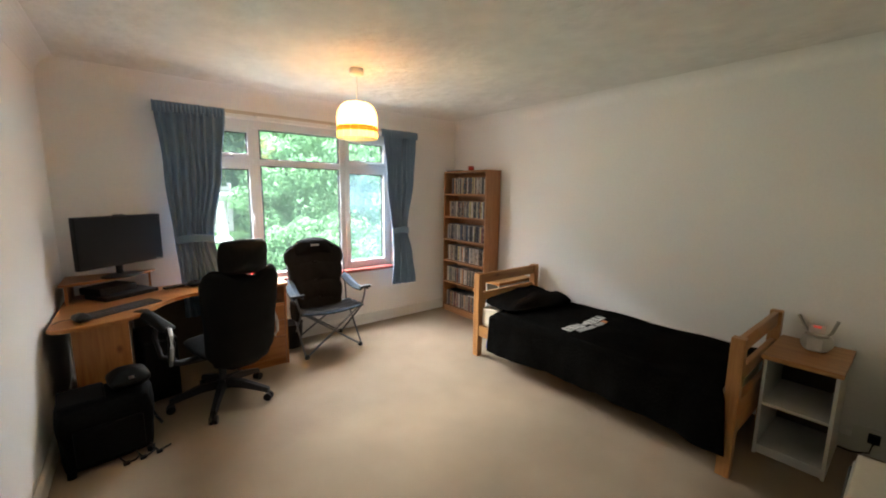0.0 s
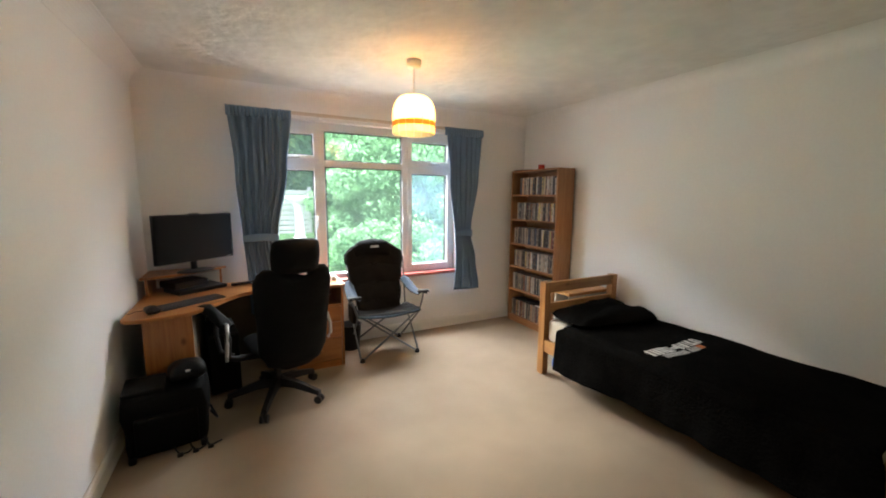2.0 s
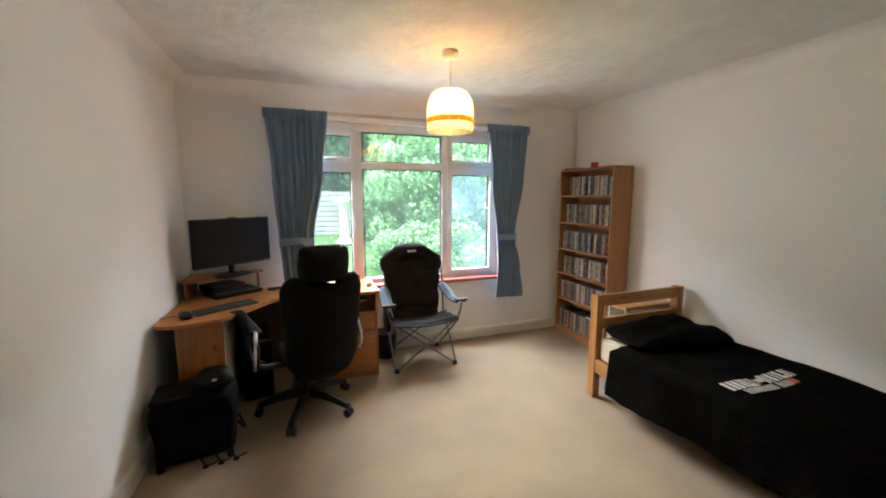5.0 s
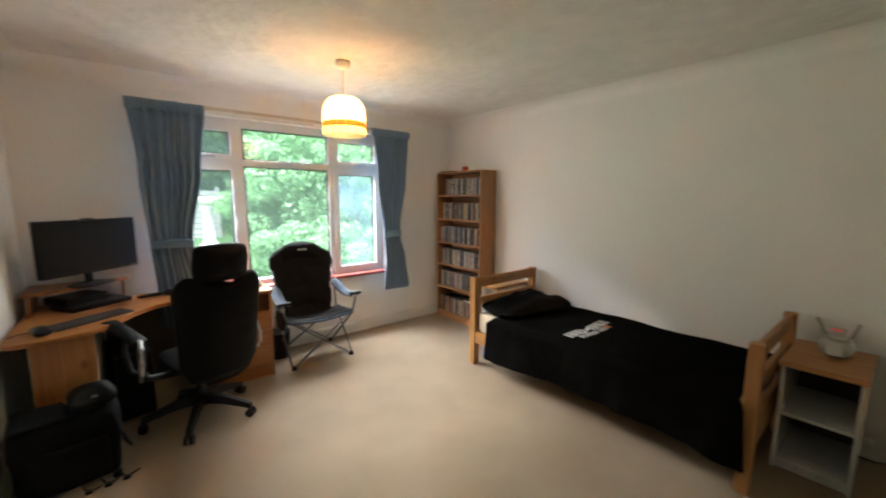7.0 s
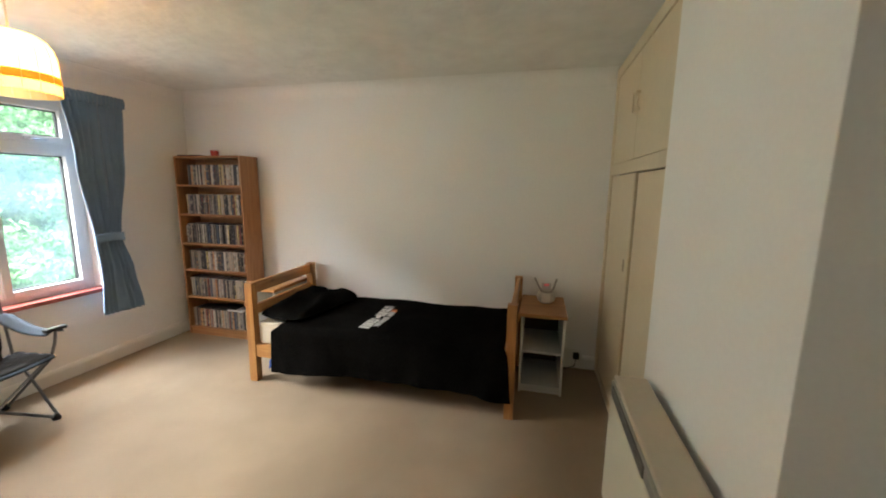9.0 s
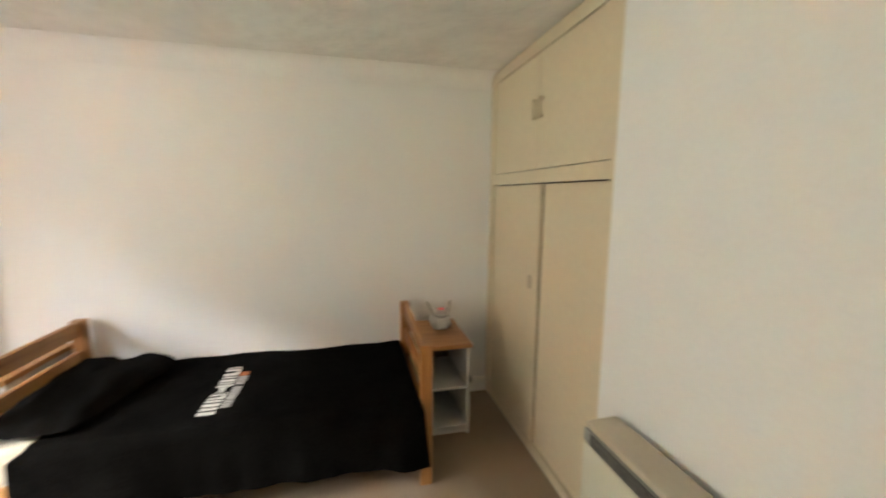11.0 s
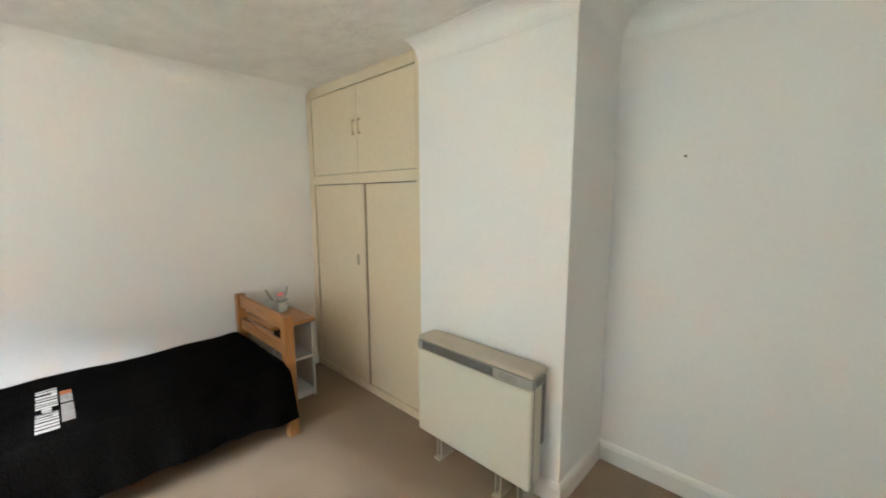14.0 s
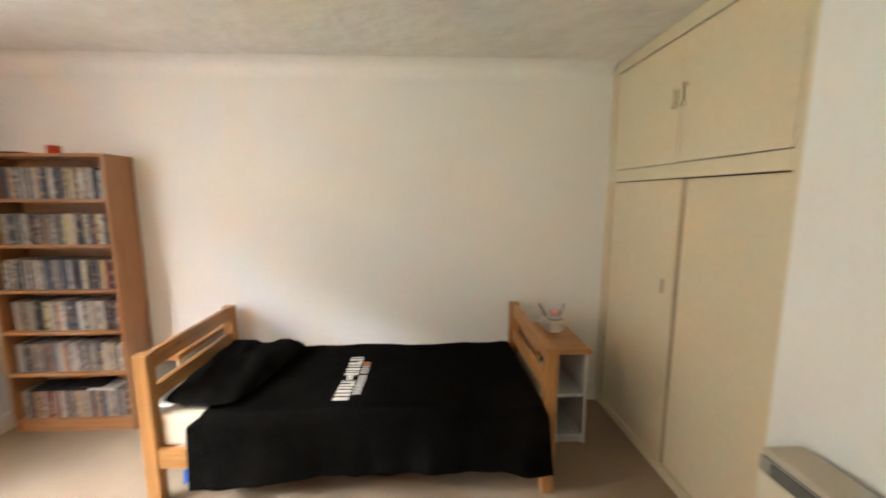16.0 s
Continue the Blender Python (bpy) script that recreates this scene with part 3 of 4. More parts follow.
def cushion(nu, nv, sx, sy, sz, bumpy, seed):
    bm = bmesh.new()
    bmesh.ops.create_uvsphere(bm, u_segments=nu, v_segments=nv, radius=1)
    for v in bm.verts:
        x, y, z = v.co
        k = max(abs(x), abs(y), 1e-6) / max(math.hypot(x, y), 1e-6)
        r = math.hypot(x, y)
        stretch = 1 / (k ** 0.75) if r > 0.05 else 1
        x, y = x * stretch * 0.86, y * stretch * 0.86
        thin = 1 - 0.55 * max(abs(x), abs(y)) ** 3
        z = z * thin
        n = bumpy * noise.noise((x * 2.1 + seed, y * 2.1, z * 2)) + bumpy * 0.5 * noise.noise((x * 5 + seed, y * 5, z * 3))
        v.co = (sx * x, sy * y, sz * (z + n))
    return bm


bm = cushion(48, 28, 0.42, 0.30, 0.105, 0.26, 3.0)
for v in bm.verts:
    v.co.z -= 0.022 * math.exp(-((v.co.y + 0.06 - v.co.x * 0.25) / 0.05) ** 2) * (v.co.z > 0)
    k = min(1, max(0, v.co.x / 0.72 + 0.5))
    v.co.y = v.co.y * (0.70 + 0.30 * k) + 0.06 * (1 - k)
    v.co.z = max(v.co.z * (0.55 + 0.55 * k), -0.05)
ob = solid("pillow", bm, PILLOWCLOTH, "crumpled pillow in a black pillowcase at the head of the bed", "pillow", smooth=True)
ob.matrix_world = pose(3.12, 2.60, 0.545, 2, -2, -3)
bm = grid(bmesh.new(), 14, 6, lambda u, v: (2.742 - 0.012 * v + 0.01 * math.sin(9 * u), 2.60 + 0.15 * u, 0.20 - 0.055 * v - 0.025 * v * abs(math.sin(7 * u))))
solid("fleece_throw", thicken(bm, 0.006), BLUEFLEECE, "blue fleece throw poking out under the blanket's hem", "throw", smooth=True)

# ---- night stands ----


# the shade inside the night stands, put into their backs' dark brown
STANDSHADE = plain("shaded_back_brown", (0.07, 0.055, 0.04), 0.8, 0.15, 60)


def night_stand(label, m, w=0.315, deep=0.50, h=0.625):
    """Open front towards -x; w along y."""
    t = thing("night_stand", label, "night stand", m, group="night stands by the bed")
    part("top", B(-0.02, deep, -0.012, w + 0.012, h - 0.028, h, 0.004), PINE_Y, t, "pine board top")
    for y in (0, w - 0.016):
        part("side_panel", B(0, deep - 0.01, y, y + 0.016, 0.0, h - 0.03, 0.001), WHITEBOARD, t, "white laminate side")
    for z in (0.045, 0.315):
        part("shelf", B(0.004, deep - 0.02, 0.017, w - 0.017, z, z + 0.016, 0.001), WHITEBOARD, t, "white laminate shelf")
    part("back_panel", B(deep - 0.018, deep - 0.012, 0.017, w - 0.017, 0.02, h - 0.03), STANDSHADE, t, "back panel coloured dark for the shade inside")
    part("plinth", B(0.02, 0.034, 0.017, w - 0.017, 0.0, 0.044), WHITEBOARD, t)
    return t


night_stand("small white bedside cabinet with a pine top beside the foot board", pose(3.14, 0.562, 0))
night_stand("small white bedside cabinet with a pine top behind the head board", pose(3.13, 2.975, 0), 0.19, 0.50, 0.64)
lampb = thing("novelty_clock", "small white alarm clock with raised arms and a red display", "clock", pose(3.42, 0.70, 0.625))
bm = cushion(24, 14, 0.075, 0.085, 0.06, 0.05, 1.0)
bmesh.ops.translate(bm, verts=bm.verts[:], vec=(0, 0, 0.062))
part("body", bm, WHITEBOARD, lampb, smooth=True)
part("face", B(-0.083, -0.07, -0.03, 0.035, 0.03, 0.10, 0.004), plain("pale_face", (0.8, 0.79, 0.76), 0.4), lampb, "pale front face")
for sy, dy in ((1, 0.075), (-1, -0.06)):
    part("arm", tube(bmesh.new(), [(0, 0.04 * sy, 0.11), (0, 0.055 * sy, 0.13), (0, dy * 1.25, 0.205)], 0.008), GREYPLASTIC, lampb)
part("cross_bar", tube(bmesh.new(), [(-0.05, -0.05, 0.115), (-0.06, 0, 0.108), (-0.05, 0.05, 0.118)], 0.007), GREYPLASTIC, lampb)
RED, nt, p = shader("red_display")
p.inputs["Base Color"].default_value = (0.6, 0.02, 0.02, 1)
p.inputs["Emission Color"].default_value = (1, 0.05, 0.04, 1)
p.inputs["Emission Strength"].default_value = 0.12
bm = bmesh.new()
for k in range(4):
    y = -0.014 + k * 0.009
    box(bm, -0.052, -0.050, y, y + 0.006, 0.158, 0.169)
part("display", bm, RED, lampb, "glowing red digits on a raised strip")
part("display_strip", B(-0.0495, -0.042, -0.032, 0.038, 0.125, 0.178, 0.003), plain("smoked_strip", (0.5, 0.48, 0.46), 0.3), lampb)

# ---- bookcase ----
bk = thing("bookcase", "tall oak-veneer bookcase full of film cases in the corner", "bookcase", pose(3.41, 3.485, 0))
BW, BH, BD = 0.755, 1.795, 0.235
for y in (0, BW - 0.018):
    part("side_panel", B(0, BD, y, y + 0.018, 0, BH, 0.001), OAK_Z, bk)
part("back_panel", B(BD - 0.006, BD - 0.001, 0.019, BW - 0.019, 0.03, BH - 0.01), OAK_Z, bk)
part("top", B(0, BD - 0.007, 0.019, BW - 0.019, BH - 0.018, BH, 0.001), OAK_Y, bk)
part("plinth", B(0.012, 0.028, 0.019, BW - 0.019, 0, 0.062), OAK_Y, bk)
SHELVES = [0.064, 0.385, 0.665, 0.935, 1.222, 1.505]
for z in SHELVES:
    part("shelf", B(0.002, BD - 0.007, 0.019, BW - 0.019, z, z + 0.018, 0.001), OAK_Y, bk)

DVD, nt, p = shader("film_case_sleeve")
oi = nt.nodes.new("ShaderNodeObjectInfo")
cols = [(0.02, 0.02, 0.025), (0.44, 0.40, 0.35), (0.10, 0.09, 0.09), (0.40, 0.33, 0.26), (0.05, 0.05, 0.06), (0.52, 0.48, 0.42), (0.22, 0.06, 0.05), (0.17, 0.155, 0.15), (0.52, 0.42, 0.20), (0.03, 0.03, 0.04), (0.30, 0.265, 0.23), (0.06, 0.08, 0.13), (0.45, 0.24, 0.12), (0.25, 0.22, 0.20)]
base = ramp(nt, oi.outputs["Random"], [(i / len(cols), c) for i, c in enumerate(cols)], True)
mulr = nt.nodes.new("ShaderNodeMath")
mulr.operation = "MULTIPLY"
mulr.inputs[1].default_value = 37.0
nt.links.new(oi.outputs["Random"], mulr.inputs[0])
frac = nt.nodes.new("ShaderNodeMath")
frac.operation = "FRACT"
nt.links.new(mulr.outputs[0], frac.inputs[0])
ink = ramp(nt, frac.outputs[0], [(i / len(cols), c) for i, c in enumerate(cols[5:] + cols[:5])], True)
tc = nt.nodes.new("ShaderNodeTexCoord")
ad = nt.nodes.new("ShaderNodeVectorMath")
nt.links.new(tc.outputs["Object"], ad.inputs[0])
nt.links.new(mulr.outputs[0], ad.inputs[1])
mp = nt.nodes.new("ShaderNodeMapping")
mp.inputs["Scale"].default_value = (1, 8, 26)
nt.links.new(ad.outputs[0], mp.inputs[0])
nz = node(nt, "ShaderNodeTexNoise", Scale=1.6, Detail=3.0)
nt.links.new(mp.outputs[0], nz.inputs["Vector"])
st = ramp(nt, nz.outputs[0], [(0.50, (0, 0, 0)), (0.60, (0.6, 0.6, 0.6))])
mixc = nt.nodes.new("ShaderNodeMix")
mixc.data_type = "RGBA"
nt.links.new(st.outputs[0], mixc.inputs[0])
nt.links.new(base.outputs[0], mixc.inputs[6])
nt.links.new(ink.outputs[0], mixc.inputs[7])
nt.links.new(mixc.outputs[2], p.inputs["Base Color"])
p.inputs["Roughness"].default_value = 0.3
protos = []
for wd, hh in ((0.0142, 0.190), (0.0145, 0.191), (0.022, 0.190), (0.0125, 0.172)):
    bm = B(0, 0.135, 0, wd - 0.0006, 0, hh, 0.0012)
    me = bpy.data.meshes.new("film_case")
    bm.to_mesh(me)
    bm.free()
    me.materials.append(DVD)
    protos.append((me, wd))
rnd = random.Random(4)
starts = [0.03, 0.022, 0.03, 0.022, 0.06, 0.10]
for z, y0 in zip(SHELVES, starts[::1]):
    y = 0.024
    stop = BW - 0.024 - y0
    while y < stop:
        me, wd = protos[rnd.choices((0, 1, 2, 3), (10, 7, 2, 2 if z < 1 else 1))[0]]
        ob = tagged(new("film_case", me), "slim plastic film case standing upright on the bookcase shelf", "film case", "film cases on the bookcase")
        ob.matrix_world = pose(3.41 + 0.028 + rnd.uniform(0, 0.012), 3.485 + y, z + 0.0185, 0, 0, 0)
        y += wd + rnd.choice((0.0004, 0.0006, 0.0008, 0.0015))
for k, (yy, c) in enumerate(((0.12, WHITEBOARD), (0.30, BLACKPLASTIC), (0.48, BLACKPLASTIC), (0.20, BLACKPLASTIC))):
    ob = solid("film_case_flat", B(0, 0.135, 0, 0.17, 0, 0.014, 0.001), c, "film case lying flat on top of the row", "film case", group="flat film cases")
    ob.matrix_world = pose(3.425 + 0.006 * k, 3.485 + yy, SHELVES[0] + 0.211 + (0.015 if k == 3 else 0), 0, 0, 3 * (k - 1))
ob = solid("candle_pot", lathe(bmesh.new(), [(0.0, 0), (0.03, 0), (0.034, 0.006), (0.036, 0.05), (0.032, 0.056), (0.029, 0.05), (0.0, 0.046)], 24), plain("red_glass_pot", (0.50, 0.05, 0.03), 0.25), "small red pot standing on top of the bookcase", "pot", smooth=True)
ob.matrix_world = pose(3.52, 3.86, BH)
ob = solid("folder", B(-0.08, 0.08, -0.11, 0.11, 0, 0.012, 0.002), BLACKPLASTIC, "flat black case lying on top of the bookcase", "case")
ob.matrix_world = pose(3.51, 4.10, BH, 0, 0, 8)

# ---- pendant lamp ----
pl = thing("pendant_lamp", "lit ceiling pendant with a domed cream fabric shade", "lamp", pose(1.67, 3.105, 0))
part("ceiling_rose", lathe(bmesh.new(), [(0.0, TOP), (0.050, TOP), (0.052, 2.400), (0.048, 2.380), (0.036, 2.371), (0.012, 2.366), (0.0, 2.366)], 28), GLOSS, pl, smooth=True)
part("cord", cyl(bmesh.new(), (0, 0, 2.13), (0, 0, 2.368), 0.004, seg=8), GLOSS, pl)
SHADE, nt, p = shader("lit_shade_fabric")
nt.nodes.remove(p)
df, tl, mx = nt.nodes.new("ShaderNodeBsdfDiffuse"), nt.nodes.new("ShaderNodeBsdfTranslucent"), nt.nodes.new("ShaderNodeMixShader")
df.inputs[0].default_value, tl.inputs[0].default_value = (0.85, 0.78, 0.62, 1), (1.0, 0.92, 0.74, 1)
mx.inputs[0].default_value = 0.75
nt.links.new(df.outputs[0], mx.inputs[1])
nt.links.new(tl.outputs[0], mx.inputs[2])
nt.links.new(mx.outputs[0], nt.nodes["Material Output"].inputs[0])
AMBER, nt, p = shader("amber_band_fabric")
nt.nodes.remove(p)
df, tl, mx = nt.nodes.new("ShaderNodeBsdfDiffuse"), nt.nodes.new("ShaderNodeBsdfTranslucent"), nt.nodes.new("ShaderNodeMixShader")
df.inputs[0].default_value, tl.inputs[0].default_value = (0.65, 0.42, 0.14, 1), (0.66, 0.42, 0.13, 1)
mx.inputs[0].default_value = 0.6
nt.links.new(df.outputs[0], mx.inputs[1])
nt.links.new(tl.outputs[0], mx.inputs[2])
nt.links.new(mx.outputs[0], nt.nodes["Material Output"].inputs[0])
SKIRT, nt, p = shader("amber_skirt_fabric")
nt.nodes.remove(p)
tl = nt.nodes.new("ShaderNodeBsdfTranslucent")
tl.inputs[0].default_value = (0.98, 0.76, 0.36, 1)
nt.links.new(tl.outputs[0], nt.nodes["Material Output"].inputs[0])
prof = [(0.147, 1.925), (0.148, 1.975)]
dome = [(0.148, 2.005), (0.148, 2.05), (0.145, 2.09), (0.136, 2.125), (0.118, 2.155), (0.092, 2.176), (0.055, 2.186), (0.024, 2.190)]
part("shade", lathe(bmesh.new(), dome, 48), SHADE, pl, "cream fabric dome", smooth=True)
part("shade_skirt", lathe(bmesh.new(), prof, 48), SKIRT, pl, "amber lower edge of the shade", smooth=True)
part("seam", B(0.1485, 0.1505, -0.006, 0.006, 1.945, 2.012), AMBER, pl)
part("band", thicken(lathe(bmesh.new(), [(0.149, 1.972), (0.1505, 1.985), (0.149, 2.008)], 48), 0.0012), AMBER, pl, "amber woven trim", smooth=True)
for k in range(16):
    a = 2 * math.pi * k / 16
    part("rib", tube(bmesh.new(), [((r + 0.001) * math.cos(a), (r + 0.001) * math.sin(a), z) for r, z in prof[:1] + dome], 0.0018, 6), SHADE, pl)
BULB, nt, p = shader("lit_bulb")
p.inputs["Emission Color"].default_value = (1, 0.72, 0.42, 1)
p.inputs["Emission Strength"].default_value = 6
part("bulb_holder", cyl(bmesh.new(), (0, 0, 2.125), (0, 0, 2.19), 0.018), GLOSS, pl)
part("bulb", lathe(bmesh.new(), [(0.012, 2.123), (0.014, 2.118), (0.012, 2.116), (0.0, 2.115)], 16), BULB, pl)

# ---- corner desk and what stands on it ----
desk = thing("corner_desk", "orange pine corner computer desk with a raised shelf and drawers", "desk")
DZ = 0.738
edge = [(-0.05, 3.345), (0.10, 3.36), (0.235, 3.40), (0.30, 3.47), (0.36, 3.58), (0.42, 3.69), (0.50, 3.79), (0.60, 3.855), (0.72, 3.865), (0.84, 3.83), (0.95, 3.795), (1.28, 3.785), (1.315, 3.80), (1.325, 3.84), (1.325, 4.27), (-0.125, 4.27), (-0.125, 3.40), (-0.10, 3.36)]


def slab(outline, z0, z1, bevel=0.006):
    bm = prism(bmesh.new(), outline, z0, z1)
    es = [e for e in bm.edges if abs(e.verts[0].co.z - e.verts[1].co.z) < 1e-6]
    bmesh.ops.bevel(bm, geom=es, offset=bevel, segments=2, affect="EDGES", profile=0.6)
    return bm


part("desktop", slab(edge, DZ - 0.026, DZ), DESK_X, desk, "pine top with a curved front edge")
part("end_panel", B(-0.03, 0.235, 3.42, 3.44, 0, DZ - 0.027, 0.002), DESK_Z, desk)
# the shade under the desk is put into these two boards' dark colour
part("inner_panel", B(0.215, 0.233, 3.442, 4.23, 0.0, DZ - 0.027, 0.002), GAPSHADE, desk, "inner panel coloured dark for the shade under the desk")
part("back_panel", B(0.24, 0.89, 4.235, 4.25, 0.02, DZ - 0.027), GAPSHADE, desk, "back board coloured dark for the shade under the desk")
ped = [(0.90, 0.918), (1.282, 1.30)]
for x0, x1 in ped:
    part("side_panel", B(x0, x1, 3.80, 4.25, 0.0, DZ - 0.027, 0.002), DESK_Z, desk)
part("drawer_carcass", B(0.92, 1.28, 3.83, 4.24, 0.05, 0.545), DESK_X, desk)
# dark colour in place of the shade at the back of the open shelf
part("shelf_back", B(0.92, 1.28, 4.20, 4.235, 0.56, DZ - 0.03), GAPSHADE, desk)
part("plinth", B(0.92, 1.28, 3.812, 3.828, 0.0, 0.062, 0.002), DESK_X, desk)
part("drawer_rail", B(0.92, 1.28, 3.80, 3.83, 0.548, 0.566, 0.002), DESK_X, desk)
for z0, z1 in ((0.068, 0.262), (0.268, 0.405), (0.411, 0.544)):
    d = part("drawer_front", B(0.922, 1.278, 3.802, 3.826, z0, z1, 0.004), DESK_X, desk)
    part("knob", lathe(bmesh.new(), [(0.0, 0.0), (0.008, 0.0), (0.008, 0.010), (0.016, 0.018), (0.014, 0.026), (0.0, 0.028)], 16), DESK_Z, d, smooth=True).matrix_world = pose(1.10, 3.802, (z0 + z1) / 2, 90)
riser = [(-0.125, 3.94), (-0.09, 3.935), (0.02, 3.975), (0.13, 4.03), (0.25, 4.11), (0.36, 4.21), (0.41, 4.275), (-0.125, 4.275)]
part("raised_shelf", slab(riser, 0.868, 0.886, 0.004), DESK_X, desk, "raised pine corner shelf")
part("shelf_support", B(-0.10, -0.084, 3.96, 4.26, DZ + 0.001, 0.867), DESK_Z, desk)
part("shelf_support", B(0.36, 0.376, 4.235, 4.27, DZ + 0.001, 0.867), DESK_Z, desk)

mon = thing("monitor", "black widescreen computer monitor, switched off, on the raised shelf", "monitor", pose(0.236, 4.085, 0.886, 0, 0, 39))
part("casing", B(-0.307, 0.307, 0.004, 0.045, 0.085, 0.452, 0.006), BLACKPLASTIC, mon)
part("screen", B(-0.300, 0.300, -0.001, 0.003, 0.108, 0.446), SCREEN, mon, "dark switched-off screen")
part("bezel_mark", B(0.245, 0.285, -0.0012, 0.0035, 0.092, 0.098), GREYPLASTIC, mon)
part("camera_bump", B(-0.035, 0.035, 0.01, 0.04, 0.453, 0.460, 0.003), BLACKPLASTIC, mon)
part("neck", tube(bmesh.new(), [(0, 0.065, 0.012), (0, 0.07, 0.10), (0, 0.05, 0.25)], 0.022, 12), BLACKPLASTIC, mon)
bm = lathe(bmesh.new(), [(0.0, 0.0), (0.14, 0.0), (0.142, 0.006), (0.12, 0.012), (0.03, 0.018), (0.0, 0.018)], 40)
for v in bm.verts:
    v.co.y = v.co.y * 0.72 + 0.04
part("stand_base", bm, BLACKPLASTIC, mon, "oval black base", smooth=True)

kb = thing("keyboard", "slim dark grey computer keyboard on the desk", "keyboard", pose(0.215, 3.655, DZ, 0, 0, 33))
part("case", B(-0.205, 0.205, -0.065, 0.065, 0, 0.014, 0.005), plain("charcoal_plastic", (0.045, 0.05, 0.06), 0.5), kb)
KEY = plain("dark_keys", (0.03, 0.033, 0.04), 0.5)
for r in range(5):
    for c in range(18):
        if r == 4 and 4 <= c <= 8:
            continue
        x, y = -0.196 + c * 0.0218, 0.032 - r * 0.0215
        part("key", B(x, x + 0.019, y, y + 0.0185, 0.0142, 0.0185), KEY, kb)
part("space_bar", B(-0.108, -0.002, -0.054, -0.036, 0.0142, 0.0185), KEY, kb)
mo = thing("computer_mouse", "black computer mouse with its cable on the desk", "mouse", pose(0.02, 3.475, DZ, 0, 0, 20))
bm = cushion(24, 14, 0.046, 0.068, 0.028, 0.0, 0)
for v in bm.verts:
    v.co.z = max(v.co.z + 0.024, 0.0)
part("shell", bm, BLACKPLASTIC, mo, smooth=True)
part("cable", tube(bmesh.new(), [(0.0, 0.055, 0.008), (-0.02, 0.09, 0.004), (-0.07, 0.10, 0.004), (-0.11, 0.06, 0.004), (-0.12, 0.10, 0.004)], 0.0025, 6), BLACKPLASTIC, mo)
part("wheel", cyl(bmesh.new(), (-0.004, 0.038, 0.043), (0.004, 0.038, 0.043), 0.008), GREYPLASTIC, mo)
ob = solid("laptop", B(-0.18, 0.18, -0.12, 0.12, 0, 0.030, 0.006), BLACKPLASTIC, "closed black laptop stored under the raised shelf", "laptop")
ob.matrix_world = pose(0.20, 4.10, DZ, 0, 0, 33)
ob = solid("console_box", B(-0.13, 0.13, -0.10, 0.10, 0, 0.05, 0.006), BLACKPLASTIC, "black box stacked on the laptop under the raised shelf", "console")
ob.matrix_world = pose(0.12, 4.14, DZ + 0.0305, 0, 0, 38)
ob = solid("remote_control", B(-0.022, 0.022, -0.075, 0.075, 0, 0.018, 0.005), BLACKPLASTIC, "black remote control on the desk", "remote")
ob.matrix_world = pose(0.52, 4.14, DZ, 0, 0, -70)
ob = solid("game_pad", cushion(20, 12, 0.075, 0.045, 0.022, 0.1, 2), BLACKPLASTIC, "dark game controller lying on the desk", "controller", smooth=True)
ob.matrix_world = pose(0.66, 4.12, DZ + 0.021, 0, 0, 15)
cupm = thing("egg_cup", "small white cup on the pine desk", "cup", pose(1.262, 3.985, DZ))
part("bowl", lathe(bmesh.new(), [(0.0, 0.0), (0.022, 0.0), (0.024, 0.004), (0.026, 0.036), (0.023, 0.036), (0.020, 0.008), (0.0, 0.006)], 24), GLOSS, cupm, smooth=True)
ob = solid("red_box", B(-0.045, 0.045, -0.03, 0.03, 0, 0.10, 0.003), plain("red_card", (0.55, 0.03, 0.03), 0.45), "small red box standing on the window sill", "box")
ob.matrix_world = pose(1.19, 4.355, WZ0 + 0.004)

pc = thing("computer_tower", "black computer tower standing in the shade under the desk", "computer", pose(0.36, 3.92, 0, 0, 0, 8))
part("case", B(-0.10, 0.10, -0.22, 0.22, 0.012, 0.46, 0.008), BLACKPLASTIC, pc)
part("front_panel", B(-0.098, 0.098, -0.236, -0.221, 0.02, 0.452, 0.006), BLACKLEATHER, pc)
for fx, fy in ((-0.07, -0.18), (0.07, -0.18), (-0.07, 0.18), (0.07, 0.18)):
    part("foot", cyl(bmesh.new(), (fx, fy, 0), (fx, fy, 0.012), 0.018, seg=12), BLACKPLASTIC, pc)

# ---- office chair ----
oc = thing("office_chair", "black leather high-back swivel chair with padded arms on castors", "office chair", pose(0.73, 3.46, 0, 0, 0, 14))


def pad(name, m, sx, sy, sz, seed, material=BLACKLEATHER, lab="", bumpy=0.05):
    bm = cushion(36, 22, sx, sy, sz, bumpy, seed)
    bmesh.ops.transform(bm, verts=bm.verts[:], matrix=m)
    return part(name, bm, material, oc, lab, smooth=True)


def between(table, z):
    """A smooth value at height z from a table of (height, value)."""
    for (z0, a), (z1, b) in zip(table, table[1:]):
        if z <= z1:
            f = min(1, max(0, (z - z0) / (z1 - z0)))
            f = f * f * (3 - 2 * f)
            return a * (1 - f) + b * f
    return table[-1][1]


